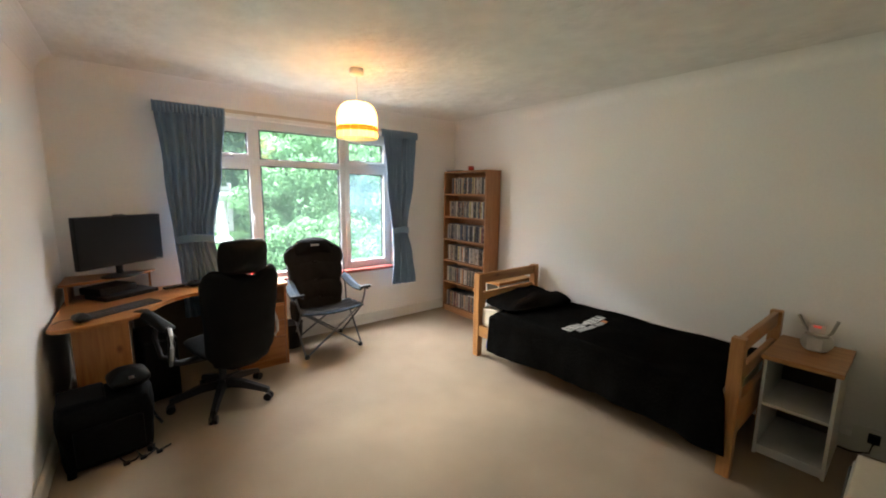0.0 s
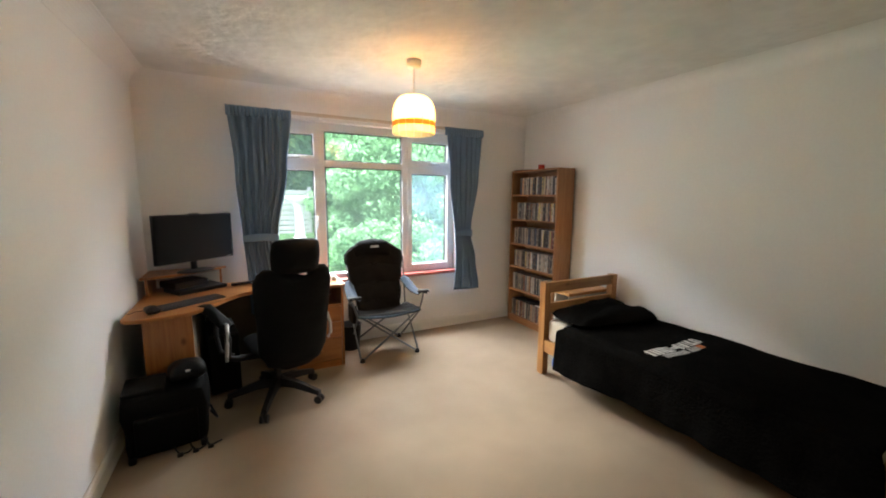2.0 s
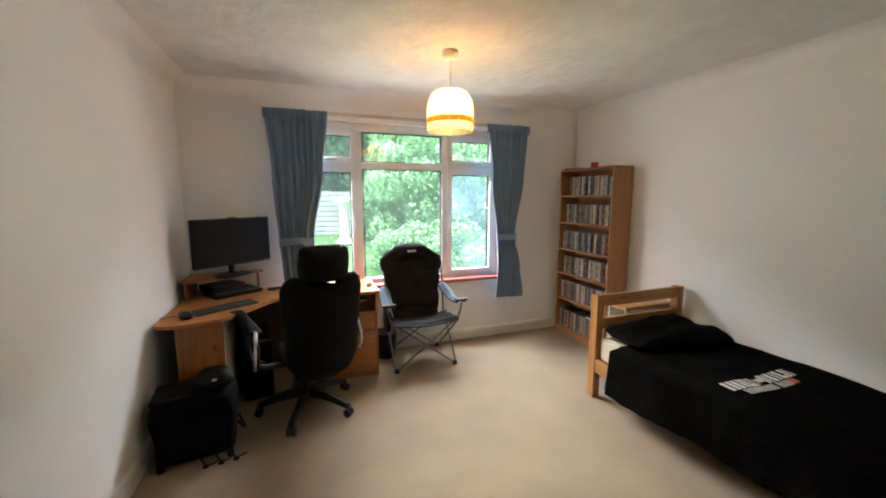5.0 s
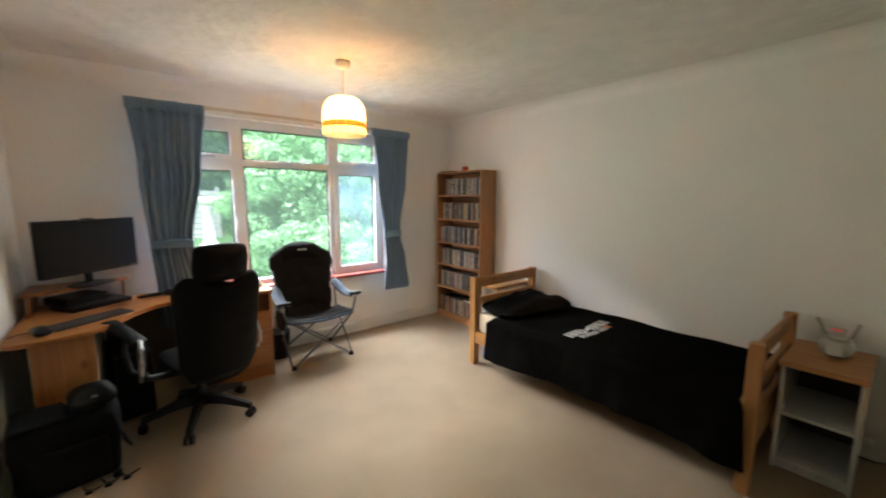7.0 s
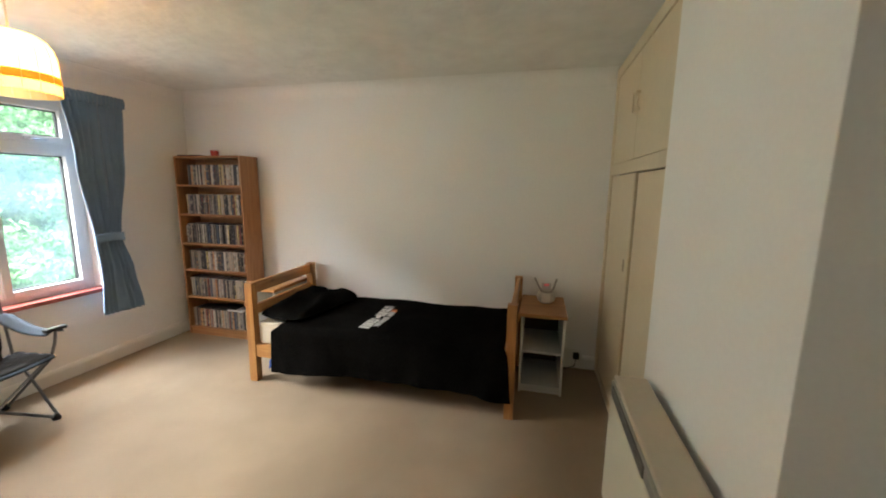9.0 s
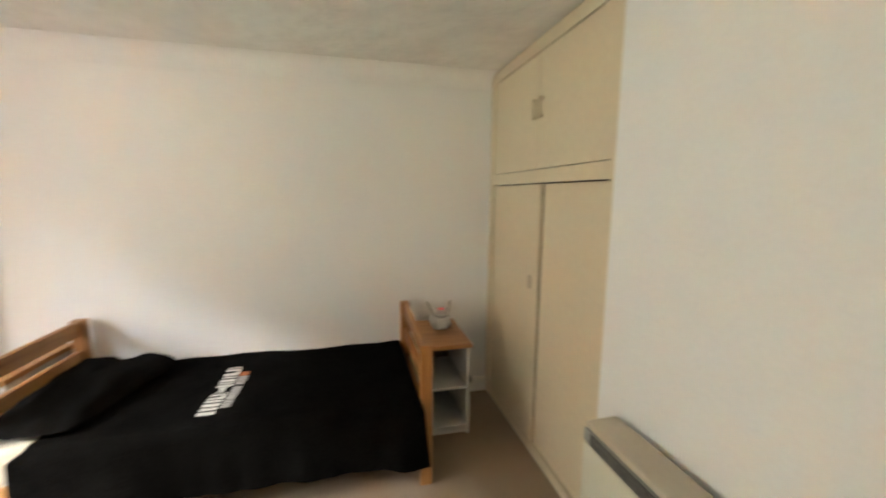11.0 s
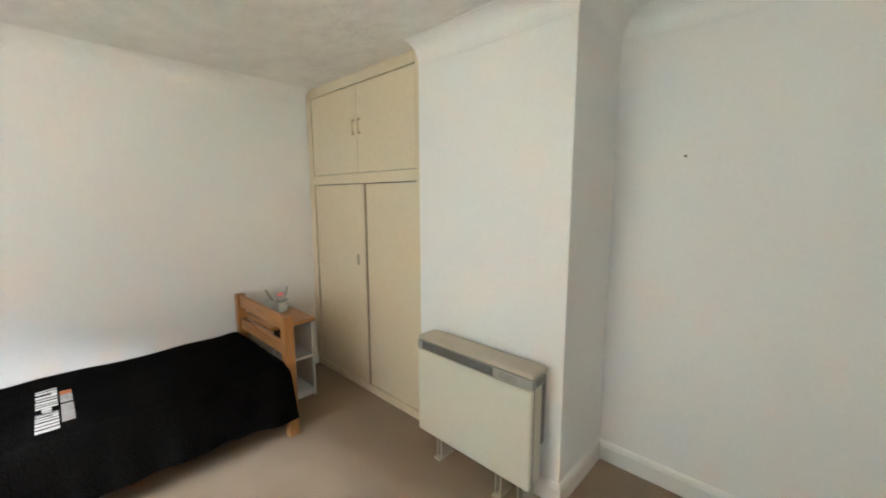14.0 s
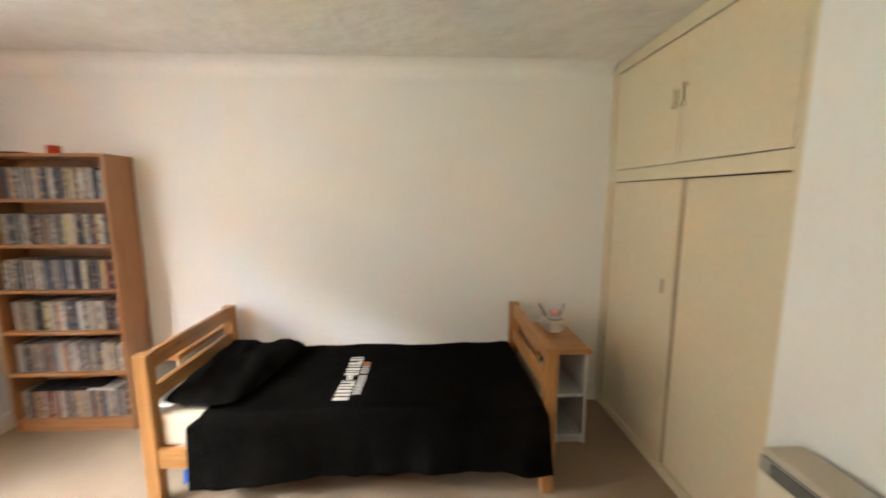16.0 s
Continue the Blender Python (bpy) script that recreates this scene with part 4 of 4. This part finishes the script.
def chair_back():
    """The tall padded back: broad shoulders, a narrower waist, a hollow under the headrest."""
    wide = [(0.32, 0.10), (0.36, 0.185), (0.46, 0.232), (0.62, 0.236), (0.80, 0.250), (0.93, 0.258), (0.99, 0.238), (1.025, 0.20)]
    deep = [(0.32, 0.03), (0.38, 0.055), (0.60, 0.062), (0.90, 0.050), (0.99, 0.040), (1.025, 0.016)]
    bm = bmesh.new()
    rings = []
    for i in range(41):
        z = 0.32 + 0.705 * i / 40
        w, d = between(wide, z), between(deep, z)
        roll = 1 - 0.05 * abs(math.cos(math.pi * (z - 0.32) / 0.118)) ** 8
        ring = []
        for k in range(48):
            a = 2 * math.pi * k / 48
            c, q = math.cos(a), math.sin(a)
            x = w * math.copysign(abs(c) ** 0.55, c)
            y = d * roll * math.copysign(abs(q) ** 0.8, q) - 0.245 - 0.085 * (z - 0.35) / 0.65 + 0.05 * (x / 0.25) ** 2
            dip = 0.064 * math.exp(-(x / 0.115) ** 4) * max(0, (z - 0.80) / 0.225) ** 1.2
            ring.append(bm.verts.new((x + 0.05, y + 0.004 * noise.noise((x * 12, z * 12, q)), z - dip)))
        rings.append(ring)
    for u, v in zip(rings, rings[1:]):
        for k in range(48):
            bm.faces.new((u[k], u[(k + 1) % 48], v[(k + 1) % 48], v[k]))
    bm.faces.new(rings[0][::-1])
    bm.faces.new(rings[-1])
    return bm


for k in range(5):
    a = radians(-110 - 14 + 72 * k)
    c, s = math.cos(a), math.sin(a)
    bm = bmesh.new()
    pts = [(0.03, 0.135, 0.030, 0.030), (0.14, 0.128, 0.026, 0.026), (0.26, 0.098, 0.022, 0.020), (0.33, 0.078, 0.020, 0.016)]
    rings = []
    for r, z, w, h in pts:
        rings.append([bm.verts.new((r * c - s * dw, r * s + c * dw, z + dh)) for dw, dh in ((-w, -h), (w, -h), (w * 0.7, h), (-w * 0.7, h))])
    for u, v in zip(rings, rings[1:]):
        for q in range(4):
            bm.faces.new((u[q], u[(q + 1) % 4], v[(q + 1) % 4], v[q]))
    bm.faces.new(rings[0])
    bm.faces.new(rings[-1])
    part("base_leg", bm, BLACKPLASTIC, oc)
    px, py = 0.325 * c, 0.325 * s
    bm = bmesh.new()
    for off in (-0.016, 0.016):
        cyl(bm, (px - s * (off - 0.009), py + c * (off - 0.009), 0.028), (px - s * (off + 0.009), py + c * (off + 0.009), 0.028), 0.028, seg=20)
    cyl(bm, (px, py, 0.03), (px, py, 0.075), 0.009, seg=10)
    part("castor", bm, BLACKPLASTIC, oc, "twin-wheel castor")
part("hub", cyl(bmesh.new(), (0, 0, 0.095), (0, 0, 0.175), 0.045, 0.038, 24), BLACKPLASTIC, oc)
part("gas_lift", cyl(bmesh.new(), (0, 0, 0.17), (0, 0, 0.36), 0.026, seg=20), BLACKPLASTIC, oc)
part("mechanism", B(-0.09, 0.09, -0.13, 0.10, 0.345, 0.385, 0.01), BLACKPLASTIC, oc)
pad("seat", pose(0.03, 0.03, 0.425, 3), 0.25, 0.25, 0.065, 1.0, lab="thick black seat cushion")
part("backrest", chair_back(), BLACKLEATHER, oc, "tall shaped black backrest", smooth=True)
pad("headrest", pose(0.05, -0.325, 1.098, 98), 0.187, 0.140, 0.085, 4.0, lab="black padded headrest")
part("headrest_post", cyl(bmesh.new(), (0.05, -0.315, 0.88), (0.05, -0.325, 1.02), 0.011, seg=10), BLACKPLASTIC, oc)
for sx in (-1, 1):
    part("headrest_post", cyl(bmesh.new(), (0.085 * sx + 0.05, -0.31, 0.88), (0.085 * sx + 0.05, -0.32, 1.02), 0.014, seg=10), BLACKPLASTIC, oc)
    bm = cushion(24, 14, 0.055, 0.19, 0.034, 0.03, 3.0)
    bmesh.ops.transform(bm, verts=bm.verts[:], matrix=pose(0.365 * sx, 0.06, 0.690, 17, 0, -16 * sx))
    part("armrest", bm, BLACKLEATHER, oc, "padded armrest", smooth=True)
    part("arm_bracket", tube(bmesh.new(), [(0.335 * sx, -0.06, 0.655), (0.33 * sx, -0.12, 0.57), (0.33 * sx, -0.08, 0.43), (0.27 * sx, -0.02, 0.385), (0.10 * sx, 0.0, 0.37)], 0.020, 10), BLACKPLASTIC, oc, smooth=True)
    part("arm_plate", tube(bmesh.new(), [(0.325 * sx, -0.09, 0.655), (0.335 * sx, -0.14, 0.62), (0.345 * sx, -0.165, 0.55), (0.350 * sx, -0.155, 0.47), (0.345 * sx, -0.12, 0.425)], 0.011, 10), CHROME, oc, "metal arm plate")
    part("arm_front_bracket", tube(bmesh.new(), [(0.345 * sx, 0.10, 0.665), (0.355 * sx, 0.12, 0.55), (0.345 * sx, 0.06, 0.43), (0.27 * sx, 0.03, 0.39)], 0.016, 10), BLACKPLASTIC, oc, smooth=True)

# ---- folding camping chair ----
cc = thing("camping_chair", "padded dark grey folding camping chair with blue-grey arms and steel legs", "camping chair", pose(1.72, 3.97, 0, 0, 0, 0))


def bar(name, *pts, r=0.0085):
    return part(name, tube(bmesh.new(), pts, r, 10), STEEL, cc, smooth=True)


FL, FR, BL, BR = (-0.267, -0.19, 0.012), (0.272, -0.18, 0.012), (-0.23, 0.29, 0.012), (0.26, 0.28, 0.012)
SFL, SFR, SBL, SBR = (-0.29, -0.17, 0.425), (0.30, -0.17, 0.425), (-0.27, 0.16, 0.40), (0.27, 0.16, 0.40)
bar("leg", FL, SFR)
bar("leg", FR, (-0.285, -0.155, 0.425))
bar("leg", BL, (0.275, 0.172, 0.40))
bar("leg", BR, SBL)
bar("leg", (FL[0] - 0.012, FL[1], 0.012), (-0.282, 0.17, 0.41))
bar("leg", (FR[0] + 0.012, FR[1], 0.012), (0.288, 0.17, 0.41))
bar("leg", (BL[0] - 0.012, BL[1], 0.012), (-0.30, -0.17, 0.42))
bar("leg", (BR[0] + 0.012, BR[1], 0.012), (0.312, -0.17, 0.42))
for sx in (-1, 1):
    bar("back_pole", (0.28 * sx, 0.15, 0.38), (0.285 * sx, 0.20, 0.70), (0.295 * sx, 0.25, 0.88))
    bar("arm_post", (0.300 * sx, -0.17, 0.42), (0.325 * sx, -0.175, 0.50), (0.345 * sx, -0.165, 0.585))
    bm = grid(bmesh.new(), 8, 16, lambda u, v: (sx * (0.375 - 0.10 * u - 0.035 * v), -0.19 + 0.39 * v, 0.590 + 0.08 * v - 0.035 * math.sin(math.pi * v) + 0.012 * math.cos(math.pi * (u - 0.5) * 2)))
    part("arm_strap", thicken(bm, 0.012), CAMPBLUE, cc, "blue-grey canvas armrest", smooth=True)
    part("arm_cap", B(0.27 * sx, 0.385 * sx, -0.215, -0.17, 0.588, 0.612, 0.008), BLACKPLASTIC, cc)
for f in (FL, FR, BL, BR):
    part("foot_cap", lathe(bmesh.new(), [(0.0, 0.0), (0.024, 0.0), (0.024, 0.012), (0.014, 0.034), (0.0, 0.036)], 16, (f[0], f[1], 0)), BLACKPLASTIC, cc, smooth=True)

bm = grid(bmesh.new(), 24, 24, lambda u, v: ((u - 0.5) * (0.60 + 0.0 * v), -0.19 + 0.36 * v, 0.432 - 0.028 * v - 0.045 * math.sin(math.pi * u) * (0.4 + 0.6 * v) + 0.010 * abs(math.sin(math.pi * v * 3)) ** 0.5))
part("seat", thicken(bm, 0.022), CAMP, cc, "padded canvas seat", smooth=True)
bm = tube(bmesh.new(), [((u - 0.5) * 0.60, -0.197, 0.424 - 0.028 * math.sin(math.pi * u)) for u in (k / 16 for k in range(17))], 0.012, 8)
part("seat_piping", bm, CAMPBLUE, cc, smooth=True)


def back(u, v):
    z = 0.315 + 0.70 * v
    w = between([(0.315, 0.175), (0.45, 0.215), (0.60, 0.236), (0.75, 0.262), (0.87, 0.287), (0.925, 0.284), (0.965, 0.255), (0.995, 0.20), (1.015, 0.14)], z)
    k = 2 * u - 1
    roll = abs(math.sin(math.pi * (v * 4.0 + 0.15 + 0.18 * k * k))) ** 0.5
    y = 0.12 + 0.16 * v + 0.055 * (1 - k * k) - 0.022 * roll * (1 - k * k) ** 0.3
    return (k * w - 0.02 * v, y + 0.006 * noise.noise((k * 4, v * 6, 2.0)), z)


part("backrest", thicken(grid(bmesh.new(), 28, 56, back), 0.035), CAMP, cc, "quilted dark canvas backrest", smooth=True)
part("back_piping", tube(bmesh.new(), [back(0, k / 24) for k in range(25)] + [back(1, 1 - k / 24) for k in range(25)], 0.010, 8), CAMP, cc, smooth=True)
bm = cushion(36, 20, 0.215, 0.092, 0.055, 0.05, 6)
for v in bm.verts:
    v.co.y -= 0.045 * (v.co.x / 0.2) ** 2
bmesh.ops.transform(bm, verts=bm.verts[:], matrix=pose(-0.02, 0.255, 0.995, 74))
part("head_pillow", bm, plain("black_canvas", (0.010, 0.0095, 0.009), 0.9, 0.3, 150, spec=0.1), cc, "black padded head cushion", smooth=True)
part("label_patch", B(-0.060, 0.020, 0.196, 0.203, 0.990, 1.008), PRINT, cc, "small white label")
part("drink_pocket", B(-0.33, -0.285, -0.10, 0.06, 0.34, 0.50, 0.01), CAMP, cc)

# a round bin shape stands in for the black bag here
ob = solid("bin_shaped_bag", lathe(bmesh.new(), [(0.0, 0.0), (0.085, 0.0), (0.088, 0.004), (0.105, 0.24), (0.110, 0.246), (0.100, 0.246), (0.082, 0.01), (0.0, 0.008)], 28), BLACKPLASTIC, "small black bag, built as a round bin, between the desk and the camping chair", "bin", smooth=True)
ob.matrix_world = pose(1.44, 4.17, 0)

# ---- bags by the desk ----
bg = thing("holdall", "black fabric holdall with loose straps standing on the carpet", "bag", pose(0.105, 3.20, 0, 0, 0, 6))
bm = B(-0.215, 0.215, -0.14, 0.14, 0.012, 0.385, 0.05)
bmesh.ops.subdivide_edges(bm, edges=bm.edges[:], cuts=3, use_grid_fill=True)
for v in bm.verts:
    v.co *= 1 - 0.10 * max(0, abs(v.co.x) / 0.215 + abs(v.co.y) / 0.14 - 1.2)
    v.co += Vector((0.022 * noise.noise(v.co * 6), 0.012 * noise.noise(v.co * 6 + Vector((3, 0, 0))), 0.012 * noise.noise(v.co * 6 + Vector((0, 5, 0)))))
part("body", bm, BAG, bg, smooth=True)
part("front_pocket", B(-0.15, 0.15, -0.165, -0.135, 0.05, 0.26, 0.02), BAG, bg)
part("lid_flap", B(-0.20, 0.0, -0.12, 0.12, 0.375, 0.40, 0.012), plain("worn_black_nylon", (0.006, 0.006, 0.006), 0.7, 0.3, 100, spec=0.1), bg)
for k, (x, y) in enumerate(((-0.17, -0.13), (0.17, -0.13), (-0.17, 0.12), (0.17, 0.12))):
    part("foot", cyl(bmesh.new(), (x, y, 0.0), (x, y, 0.03), 0.02, seg=14), BLACKPLASTIC, bg)
for k in range(3):
    x = 0.02 + 0.075 * k
    part("strap", tube(bmesh.new(), [(x, -0.15, 0.06), (x + 0.01, -0.168, 0.03), (x + 0.03, -0.19, 0.008), (x + 0.07 - 0.02 * k, -0.185, 0.007), (x + 0.09, -0.165, 0.012)], 0.005, 8), BLACKPLASTIC, bg, smooth=True)
    part("buckle", B(x + 0.015, x + 0.045, -0.205, -0.18, 0.0, 0.016, 0.004), BLACKPLASTIC, bg)
part("side_handle", tube(bmesh.new(), [(0.214, -0.05, 0.16), (0.245, -0.03, 0.10), (0.25, 0.03, 0.06), (0.214, 0.05, 0.15)], 0.008, 8), BLACKPLASTIC, bg, smooth=True)
hb = thing("headphones_case", "rounded black carry case resting on the holdall", "case", pose(0.215, 3.20, 0.385, 0, 0, 10))
bm = cushion(28, 18, 0.115, 0.125, 0.062, 0.06, 9)
bmesh.ops.translate(bm, verts=bm.verts[:], vec=(0, 0, 0.055))
part("shell", bm, plain("black_hard_shell", (0.005, 0.005, 0.005), 0.4, 0.3, spec=0.15), hb, smooth=True)
part("badge", B(-0.012, 0.012, -0.105, -0.090, 0.078, 0.087, 0.002), CHROME, hb)

# ---- wall fittings ----
so = thing("wall_socket", "white double wall socket with a black plug above the skirting", "socket", pose(3.65, 0.44, 0.13))
part("plate", B(-0.010, 0.0, -0.073, 0.073, -0.043, 0.043, 0.003), GLOSS, so)
part("plug", B(-0.048, -0.011, -0.045, 0.005, -0.030, 0.022, 0.006), BLACKPLASTIC, so, "black plug")
part("plug_cable", tube(bmesh.new(), [(-0.035, -0.02, -0.031), (-0.045, -0.01, -0.09), (-0.04, 0.06, -0.122), (-0.03, 0.12, -0.124)], 0.004, 6), BLACKPLASTIC, so)
ob = solid("nail", cyl(bmesh.new(), (0, -0.002, 0), (0, 0.012, 0.002), 0.005, seg=10), GRILLEDARK, "small dark nail sticking out of the wall", "nail")
ob.matrix_world = pose(0.922, S, 1.722)

# ---- garden ----
def rise(x, y):
    k = min(1, max(0, (y - 4.8) / 3.4))
    return -0.05 + 0.68 * k * k * (3 - 2 * k) + 0.03 * noise.noise((x * 0.4, y * 0.4, 0))


GRASS, nt, p = shader("lawn")
tc = nt.nodes.new("ShaderNodeTexCoord")
nz = node(nt, "ShaderNodeTexNoise", Scale=18.0, Detail=6.0)
nt.links.new(tc.outputs["Object"], nz.inputs["Vector"])
rp = ramp(nt, nz.outputs[0], [(0.3, (0.02, 0.06, 0.010)), (0.7, (0.05, 0.11, 0.025))])
nt.links.new(rp.outputs[0], p.inputs["Base Color"])
p.inputs["Roughness"].default_value = 0.9
bm = bmesh.new()
ys = [4.62, 5.2, 5.8, 6.4, 7.0, 7.6, 8.2, 9.0, 10, 12, 15, 22, 40, 120, 900]
xs = [-900, -100, -30, -12, -6, -3, -1, 0, 1, 2, 3, 4, 5, 6, 8, 12, 30, 100, 900]
vs = [[bm.verts.new((x, y, rise(x, y))) for y in ys] for x in xs]
for i in range(len(xs) - 1):
    for j in range(len(ys) - 1):
        bm.faces.new((vs[i][j], vs[i + 1][j], vs[i + 1][j + 1], vs[i][j + 1]))
solid("ground", bm, GRASS, "green lawn rising away from the house", "ground", "structure", smooth=True)


def leaf_material(name, lo, hi):
    m, nt, p = shader(name)
    g = nt.nodes.new("ShaderNodeNewGeometry")
    r = ramp(nt, g.outputs["Random Per Island"], [(0.0, lo), (0.6, [(a + b) / 2 for a, b in zip(lo, hi)]), (1.0, hi)])
    nt.links.new(r.outputs[0], p.inputs["Base Color"])
    p.inputs["Roughness"].default_value = 0.75
    p.inputs["Specular IOR Level"].default_value = 0.15
    t, a = nt.nodes.new("ShaderNodeBsdfTranslucent"), nt.nodes.new("ShaderNodeMixShader")
    nt.links.new(r.outputs[0], t.inputs[0])
    a.inputs[0].default_value = 0.35
    nt.links.new(p.outputs[0], a.inputs[1])
    nt.links.new(t.outputs[0], a.inputs[2])
    nt.links.new(a.outputs[0], nt.nodes["Material Output"].inputs[0])
    return m


LEAF_PALE = leaf_material("pale_shrub_leaves", (0.085, 0.18, 0.08), (0.19, 0.31, 0.14))
LEAF_DARK = leaf_material("tree_leaves", (0.06, 0.15, 0.055), (0.13, 0.23, 0.09))
BARK = plain("bark", (0.12, 0.09, 0.06), 0.9, 0.3, 30, 4, 0.8, 0.01)


def foliage(centres, per, leaf, seed):
    """Many small folded leaves in clumps: centre, radius."""
    rs = np.random.RandomState(seed)
    verts, faces = [], []
    for (cx, cy, cz, r) in centres:
        d = rs.normal(size=(per, 3))
        d /= np.linalg.norm(d, axis=1)[:, None]
        pos = np.array((cx, cy, cz)) + d * (r * rs.uniform(0.45, 1.05, (per, 1)) ** 0.6)
        out = d + rs.normal(scale=0.6, size=(per, 3)) + (0, 0, 0.15)
        out /= np.linalg.norm(out, axis=1)[:, None]
        side = np.cross(out, rs.normal(size=(per, 3)))
        side /= np.linalg.norm(side, axis=1)[:, None]
        along = np.cross(side, out)
        s = leaf * rs.uniform(0.6, 1.3, (per, 1))
        base = len(verts)
        a, b, c, e = pos - along * s, pos + side * s * 0.45 - out * s * 0.12, pos + along * s, pos - side * s * 0.45 - out * s * 0.12
        verts.extend(np.stack([a, b, c, e], 1).reshape(-1, 3).tolist())
        for k in range(per):
            q = base + 4 * k
            faces.append((q, q + 1, q + 2))
            faces.append((q, q + 2, q + 3))
    return verts, faces


def plant(name, label, category, at, crowns, per, leaf, material, seed, stems):
    t = thing(name, label, category, pose(*at))
    for s in stems:
        bm = bmesh.new()
        pts = [Vector(q) for q in s]
        for i, (a, b) in enumerate(zip(pts, pts[1:])):
            r = 0.09 / (i + 1.2) * (2.0 if category == "tree" else 0.35)
            cyl(bm, a, b, r, r * 0.7, 10)
        part("trunk" if category == "tree" else "stem", bm, BARK, t)
    v, f = foliage(crowns, per, leaf, seed)
    me = bpy.data.meshes.new("leaves")
    me.from_pydata(v, [], f)
    me.materials.append(material)
    ob = new("leaves", me)
    ob.parent = t
    return t


def clumps(seed, n, sx, sy, sz, cz, r0, r1):
    rnd = random.Random(seed)
    out = []
    while len(out) < n:
        x, y, z = (rnd.uniform(-1, 1) for _ in range(3))
        q = math.sqrt(x * x + y * y + z * z)
        if 0.45 < q < 1:
            out.append((x * sx, y * sy, cz + z * sz, rnd.uniform(r0, r1)))
    return out


plant("shrub", "large pale-leaved flowering shrub on the lawn outside the window", "shrub", (3.4, 8.0, rise(3.4, 8.0)), clumps(1, 150, 1.75, 1.25, 1.35, 0.95, 0.18, 0.40), 300, 0.045, LEAF_PALE, 1, [[(0.1 * k, 0, 0), (0.3 * k, 0.1, 0.7), (0.6 * k, 0.2, 1.5)] for k in (-2, -1, 0, 1, 2)])
plant("shrub", "pale green shrub growing close beside the window", "shrub", (5.3, 7.6, rise(5.3, 7.6)), clumps(2, 80, 1.3, 1.1, 1.5, 1.1, 0.22, 0.4), 280, 0.042, LEAF_PALE, 2, [[(0, 0, 0), (0.2 * k, 0.1, 0.8), (0.5 * k, 0, 1.7)] for k in (-2, 0, 2)])
plant("low_shrub", "low leafy green shrub in the bed below the window", "shrub", (2.9, 6.5, rise(2.9, 6.5)), clumps(4, 60, 1.25, 0.7, 0.35, 0.32, 0.14, 0.28), 220, 0.045, LEAF_PALE, 4, [[(0.25 * k, 0, 0), (0.3 * k, 0.05, 0.25), (0.4 * k, 0.1, 0.5)] for k in (-2, -1, 0, 1, 2)])
for k, (x, y, h, s) in enumerate(((0.2, 14, 5.2, 2.4), (3.6, 12.6, 5.6, 2.6), (7.0, 12.4, 5.0, 2.6), (-4.0, 14, 5.0, 2.6), (11, 13, 5.5, 3.0), (1.8, 17, 5, 3.0), (5.6, 16, 5, 3.0), (9.5, 17, 5, 3.2), (-2.0, 17.5, 5, 3.0), (-1.6, 12.6, 5, 2.4))):
    plant("garden_tree", "leafy green tree at the end of the garden", "tree", (x, y, rise(x, y)), clumps(10 + k, 130, s, s * 0.8, 2.2, 2.5, 0.45, 0.75), 150, 0.12, LEAF_DARK, 20 + k, [[(0, 0, 0), (0.1, 0, 1.4), (0.3, 0.1, 2.5), (0.5, 0.2, 3.6)], [(0.1, 0, 1.3), (-0.6, 0.1, 2.3), (-1.0, 0, 3.1)]])

FENCE = plain("pale_fence_boards", (0.29, 0.29, 0.28), 0.8, 0.2, 30, 4, 0.4, 0.004, stretch=(1, 6, 6))
fe = thing("fence", "pale grey fence of horizontal overlapping boards", "fence", kind="structure")
for k in range(9):
    z = 0.60 + k * 0.115
    part("board", B(-4.0, 1.95, 9.9, 9.925, z, z + 0.098, 0.003, pose(0, 0, 0)), FENCE, fe)
for x in (-4.0, -2.0, 0.0, 1.9):
    part("post", B(x, x + 0.08, 9.928, 10.0, 0.45, 1.70, 0.004), FENCE, fe)
bb = thing("bird_bath", "white stone bird bath on a turned pedestal on the lawn", "bird bath", pose(1.48, 8.05, rise(1.48, 8.05) - 0.01))
STONE = plain("white_stone", (0.58, 0.57, 0.55), 0.7, 0.08, 30, 6, 0.2)
part("pedestal", lathe(bmesh.new(), [(0.0, 0.0), (0.16, 0.0), (0.16, 0.05), (0.12, 0.09), (0.085, 0.14), (0.075, 0.4), (0.085, 0.66), (0.12, 0.72), (0.0, 0.73)], 28), STONE, bb, smooth=True)
part("basin", lathe(bmesh.new(), [(0.0, 0.73), (0.10, 0.73), (0.20, 0.80), (0.235, 0.87), (0.22, 0.87), (0.15, 0.81), (0.0, 0.79)], 28), STONE, bb, smooth=True)
